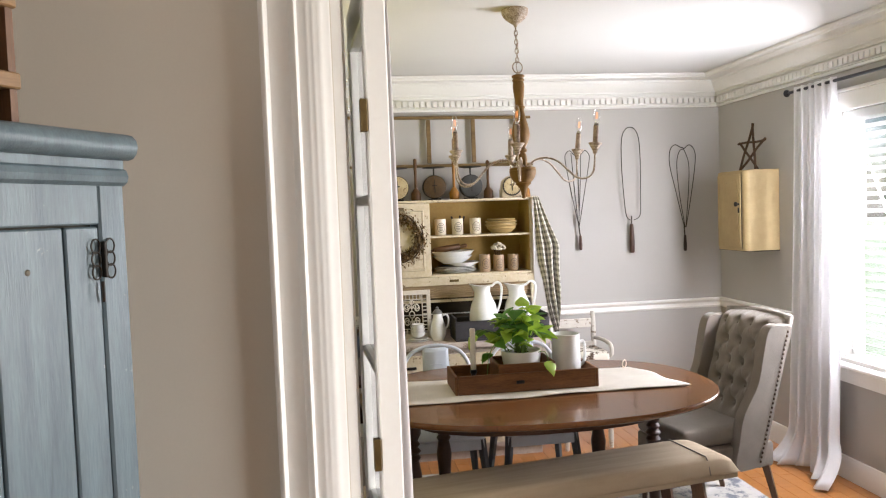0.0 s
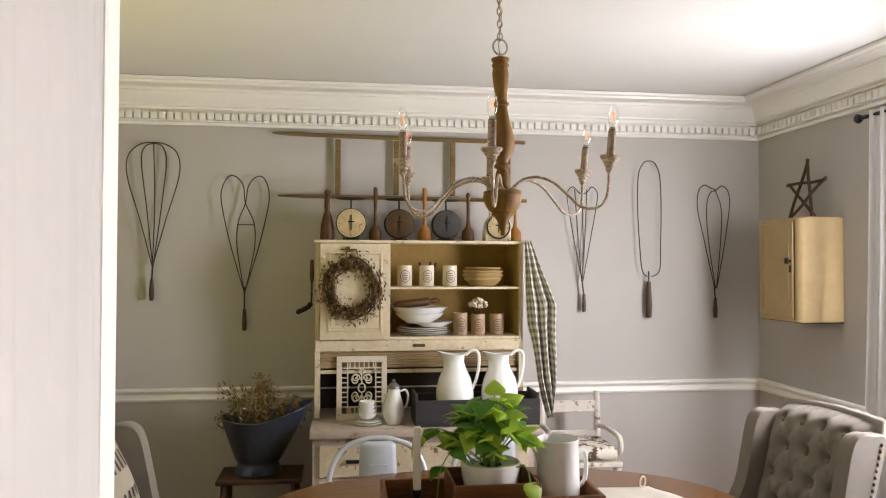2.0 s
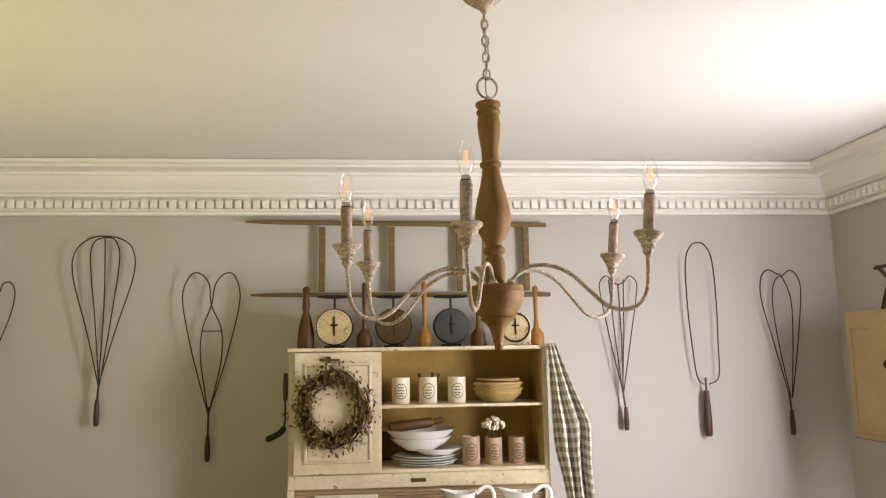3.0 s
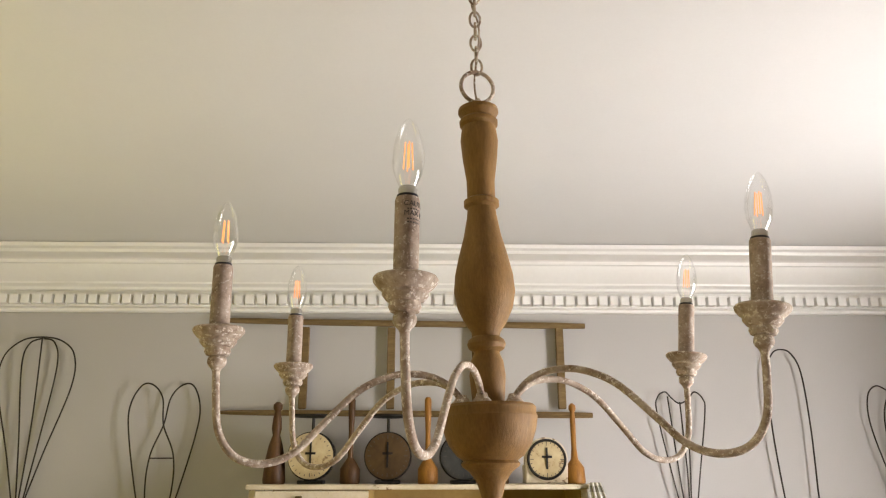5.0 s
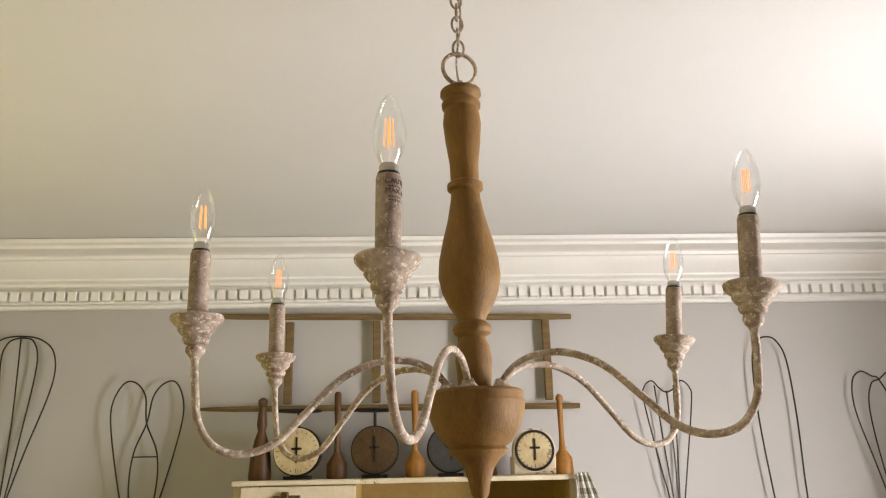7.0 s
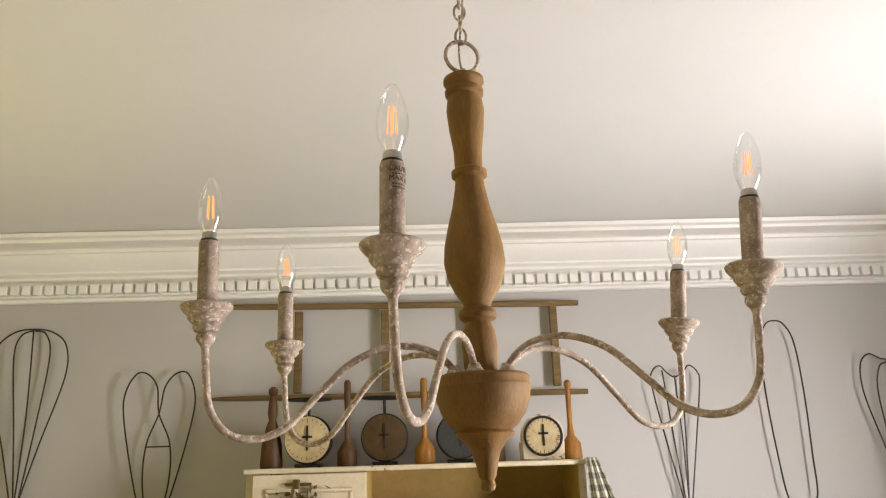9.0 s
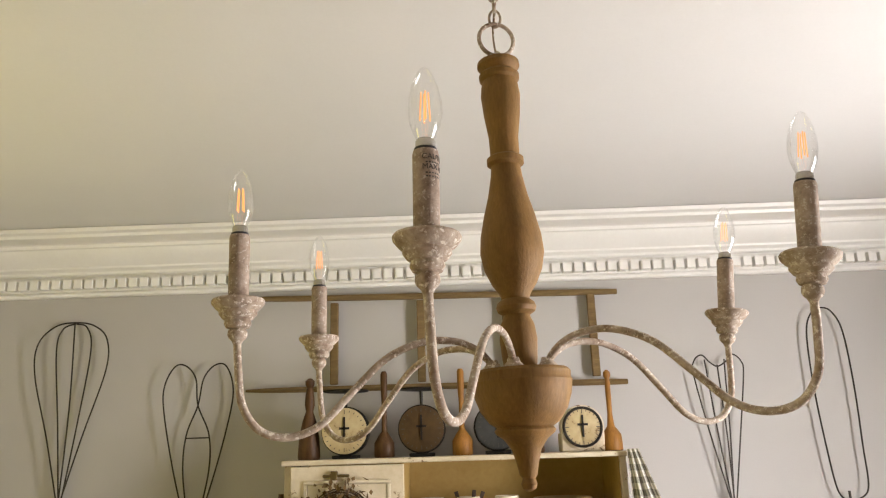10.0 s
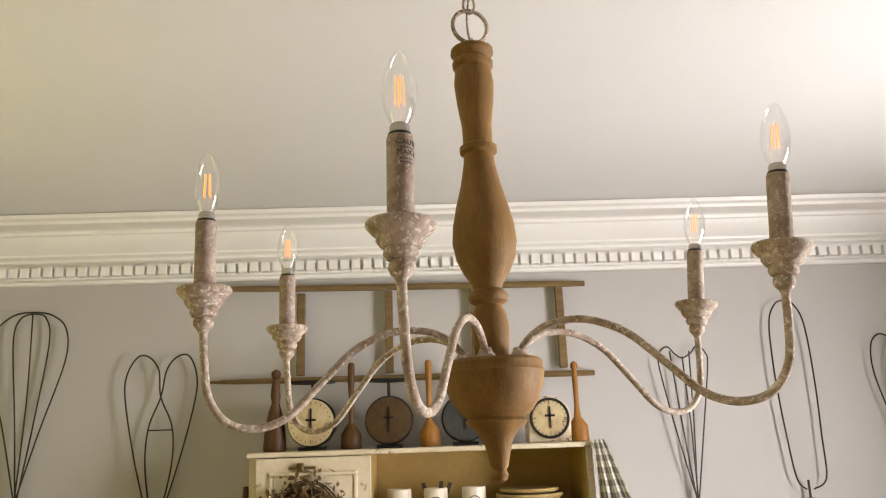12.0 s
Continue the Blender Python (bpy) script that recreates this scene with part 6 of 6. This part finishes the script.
ds = thing("dried_bouquet", pose(-0.16, 5.20, 0.62), "bunch of dry golden stems and seed heads", "dried plant")
rnd = random.Random(33)
for k in range(70):
    az, q = rnd.uniform(0, 6.28), rnd.random()
    sx, h = 0.17 * q * math.cos(az) + 0.03, rnd.uniform(0.19, 0.35) - 0.06 * q
    top = Vector((sx * 1.25 - 0.02, 0.10 * q * math.sin(az), h))
    bm = bmesh.new()
    tube(bm, smooth_path([(sx * 0.35, 0.03 * math.sin(az), 0), (sx * 0.8, 0.06 * q * math.sin(az), h * 0.6), top], 3), 0.0016, 4)
    for j in range(13):
        c = top + Vector((rnd.gauss(0, 0.013), rnd.gauss(0, 0.013), rnd.uniform(-0.07, 0.012)))
        m = Matrix.Translation(c) @ Euler((rnd.uniform(0, 6), rnd.uniform(0, 6), 0)).to_matrix().to_4x4()
        l, w = rnd.uniform(0.008, 0.016), rnd.uniform(0.003, 0.006)
        bm.faces.new([bm.verts.new(m @ Vector(p)) for p in ((-l, 0, 0), (0, w, 0.001), (l, 0, 0), (0, -w, 0.001))])
    part("stem", bm, M_DRYGOLD if k % 3 else M_DRYLEAF, ds, smooth=0)

# ---- blue cupboard and pigeonholes in the hall ----
CU = Matrix.Translation((-0.372, 1.510, 0)) @ Matrix(((-0.4452, -0.8954, 0, 0), (-0.8954, 0.4452, 0, 0), (0, 0, 1, 0), (0, 0, 0, 1)))
# local: x runs along the front away from the doorway, y runs to the back
bc = thing("blue_cupboard", CU, "tall worn blue-painted plank cupboard with iron latch", "cabinet")
CW, CD, CH = 0.86, 0.36, 1.587
part("side_panel", B((0.004, 0.024, 0.006, CD, 0.0, CH)), M_BLUE, bc)
part("side_panel", B((CW - 0.024, CW - 0.004, 0.006, CD, 0.0, CH)), M_BLUE, bc)
part("back_panel", B((0.024, CW - 0.024, CD - 0.015, CD, 0.06, CH)), M_BLUE, bc)
part("stile", B((0.0, 0.045, -0.012, 0.006, 0.0, CH), bevel=0.003), M_BLUE, bc)
part("stile", B((CW - 0.034, CW, -0.012, 0.006, 0.0, CH), bevel=0.003), M_BLUE, bc)
part("top_rail", B((0.045, CW - 0.034, -0.0118, 0.006, CH - 0.052, CH), bevel=0.002), M_BLUE, bc)
part("bottom_rail", B((0.045, CW - 0.034, -0.0118, 0.006, 0.02, 0.12), bevel=0.002), M_BLUE, bc)
xs = [0.0465, 0.102, 0.201, 0.30, 0.405, 0.51, 0.61, 0.71, CW - 0.0355]
for a, b in zip(xs, xs[1:]):
    part("door_plank", B((a, b - 0.0028, -0.0105, 0.005, 0.1225, CH - 0.0545), bevel=0.0022), M_BLUE, bc)
part("inner_back", B((0.036, CW - 0.036, 0.0062, 0.009, 0.12, CH - 0.05)), M_GAP, bc)
part("cornice", T([(-0.006, -0.016, CH + 0.046), (CW + 0.018, -0.016, CH + 0.046)], 0.017, 12, smooth=False), M_BLUE, bc)
part("cornice_bead", T([(0.0, -0.008, CH + 0.008), (CW + 0.008, -0.008, CH + 0.008)], 0.0125, 10, smooth=False), M_BLUE, bc)
part("cornice_fascia", B((-0.002, CW + 0.010, -0.014, CD + 0.01, CH + 0.0005, CH + 0.034), bevel=0.003), M_BLUE, bc)
part("top_board", B((-0.004, CW + 0.016, -0.016, CD + 0.015, CH + 0.0345, CH + 0.0625), bevel=0.006, seg=2), M_BLUE, bc)
lt = part("latch", B((0.043, 0.048, -0.020, -0.0125, 1.469, 1.514), bevel=0.001), M_IRON, bc, "ornate openwork iron latch")
for cx0, s in ((0.034, -1), (0.058, 1)):
    for z in (1.476, 1.492, 1.508):
        part("scrollwork", T([(cx0 + 0.0072 * math.cos(a * 0.785), -0.0155, z + 0.009 * math.sin(a * 0.785)) for a in range(8)], 0.0012, 5, True, 2), M_IRON, lt)
part("drop_pull", T([(0.05, -0.016, 1.464), (0.052, -0.018, 1.449), (0.05, -0.016, 1.439)], 0.0022, 5), M_IRON, lt)
part("knot", L([(0.004, 0), (0.003, 0.001)], 8), M_GAP, bc, at=pose(0.155, -0.0106, 1.484, 90, 0, 0))

ph = thing("pigeonhole_shelf", CU @ pose(0.116, 0.03, CH + 0.063), "dark stained pigeonhole shelf with numbered ledges", "shelf")
part("side", B((0, 0.010, 0, 0.22, 0, 0.50)), M_CUBBY, ph)
part("side", B((0.52, 0.53, 0, 0.22, 0, 0.50)), M_CUBBY, ph)
part("back_panel", B((0.010, 0.52, 0.21, 0.22, 0, 0.50)), M_CUBBY, ph)
M_LEDGE = mat("golden worn ledge wood", (0.26, 0.15, 0.06), (0.17, 0.09, 0.035), 8, 0.5, 0, 0.2, 60, (1, 8, 8))
for z in (0.0, 0.045, 0.138, 0.231, 0.324, 0.417):
    part("ledge", B((-0.002, 0.532, -0.006, 0.209, z, z + (0.006 if z == 0 else 0.019)), bevel=0.002), M_LEDGE if z else M_CUBBY, ph)
for x in (0.135, 0.265, 0.395):
    part("divider", B((x, x + 0.008, 0.004, 0.209, 0.0065, 0.4335)), M_CUBBY, ph)


def letters(text, size, material, name, parent, m, bend=0.0):
    """Words as a thin mesh; bend wraps them round an upright cylinder of that radius."""
    cv = bpy.data.curves.new("letters", "FONT")
    cv.body, cv.size, cv.extrude, cv.align_x = text, size, 0.0003, "CENTER"
    tmp = bpy.data.objects.new("letters", cv)
    me = bpy.data.meshes.new_from_object(tmp)
    bpy.data.objects.remove(tmp)
    if bend:
        for v in me.vertices:
            a = v.co.x / bend
            r = bend + v.co.z
            v.co = (r * math.sin(a), -r * math.cos(a), v.co.y)
    me.materials.clear()
    me.materials.append(material)
    o = new(name, me)
    o.parent = parent
    o.matrix_local = m
    return o


for z in (0.049, 0.142):
    letters("10", 0.015, M_BRASS, "number_plate", ph, pose(0.035, -0.0063, z, 90, 0, 180))
for txt, z, s in (("CAUTION", 1.8555, 0.0075), ("MAX 60W", 1.8455, 0.0075)):
    letters(txt, s, M_PRINT, "caution_print", front_arm, candle_turn(253, 1.5) @ pose(RA, 0, zz(z), 0, 0, -253 + 62), 0.0128)
for z in (1.8515, 1.8410, 1.8375):
    bm = bmesh.new()
    for k in range(9):
        a0, a1 = radians(-90 - 253 + 62 - 60 + 13 * k), radians(-90 - 253 + 62 - 60 + 13 * k + 9)
        bm.faces.new([bm.verts.new((RA + 0.0129 * math.cos(a), 0.0129 * math.sin(a), zz(q))) for a, q in ((a0, z), (a1, z), (a1, z + 0.0014), (a0, z + 0.0014))])
    part("fine_print", bm, M_PRINT, front_arm, at=candle_turn(253, 1.5), smooth=0)

# stencilled bars and fringe on the pillow
bm = bmesh.new()
for k in range(7):
    x = -0.12 + 0.036 * k
    zt = lambda x, y: 0.075 * (max(0, math.cos(math.pi * x / 0.40) * math.cos(math.pi * y / 0.40))) ** 0.45 + 0.002
    for y0, y1 in ((0.02, 0.075), (-0.07, -0.04)):
        bm.faces.new([bm.verts.new((a, b, zt(a, b))) for a, b in ((x, y0), (x + 0.014, y0), (x + 0.014, y1), (x, y1))])
tagged(part("stencil_bars", bm, M_PRINT, pw, "unreadable dark stencilled lettering", smooth=0), kind="stuff")
bm = bmesh.new()
for k in range(40):
    x = -0.195 + 0.39 * k / 39
    tube(bm, [(x, 0.196, 0), (x + random.uniform(-0.006, 0.006), 0.226, random.uniform(-0.006, 0.006))], 0.003, 4)
tagged(part("fringe", bm, M_PILLOW, pw, smooth=0), kind="stuff")

# ---- pieces of the setting: dentils and floor planks ----
de = finish(B((-0.0148, 0.0148, -0.016, 0.016, -0.017, 0.017), bevel=0.0012), "dentil", M_TRIM, 0)
bandx = 0.040
for key, n in (("back", 96), ("right", 85), ("left", 85)):
    for k in range(n):
        o = new("dentil", de)
        o.parent = crowns[key]
        if key == "back":
            o.matrix_local = pose(XL + 0.045 + bandx * k + 0.02, YB - 0.030, 2.242)
        elif key == "right":
            o.matrix_local = pose(XR - 0.030, YB - 0.045 - bandx * k, 2.242, 0, 0, 90)
        else:
            o.matrix_local = pose(XL + 0.030, YB - 0.045 - bandx * k, 2.242, 0, 0, 90)
rnd = random.Random(2)
pw_w = 0.082
plank_me = {l: finish(B((-pw_w / 2 + 0.0006, pw_w / 2 - 0.0006, 0.0006, l - 0.0006, -0.0115, 0), bevel=0.0012), "plank", M_OAK, 0) for l in (0.6, 0.9, 1.2)}
nx = int((XR - XL) / pw_w)
for i in range(nx + 1):
    x = XR - pw_w * (i + 0.5)
    if x < XL + pw_w / 2:
        break
    y = YB
    seq = [(0.6, 1.2, 0.9, 0.6), (1.2, 0.9, 1.2), (0.9, 0.6, 1.2, 0.6), (1.2, 1.2, 0.9)][i % 4]
    for l in seq:
        o = new("plank", plank_me[l])
        o.parent = floor_ob
        o.matrix_local = pose(x, y - l, 0)
        y -= l
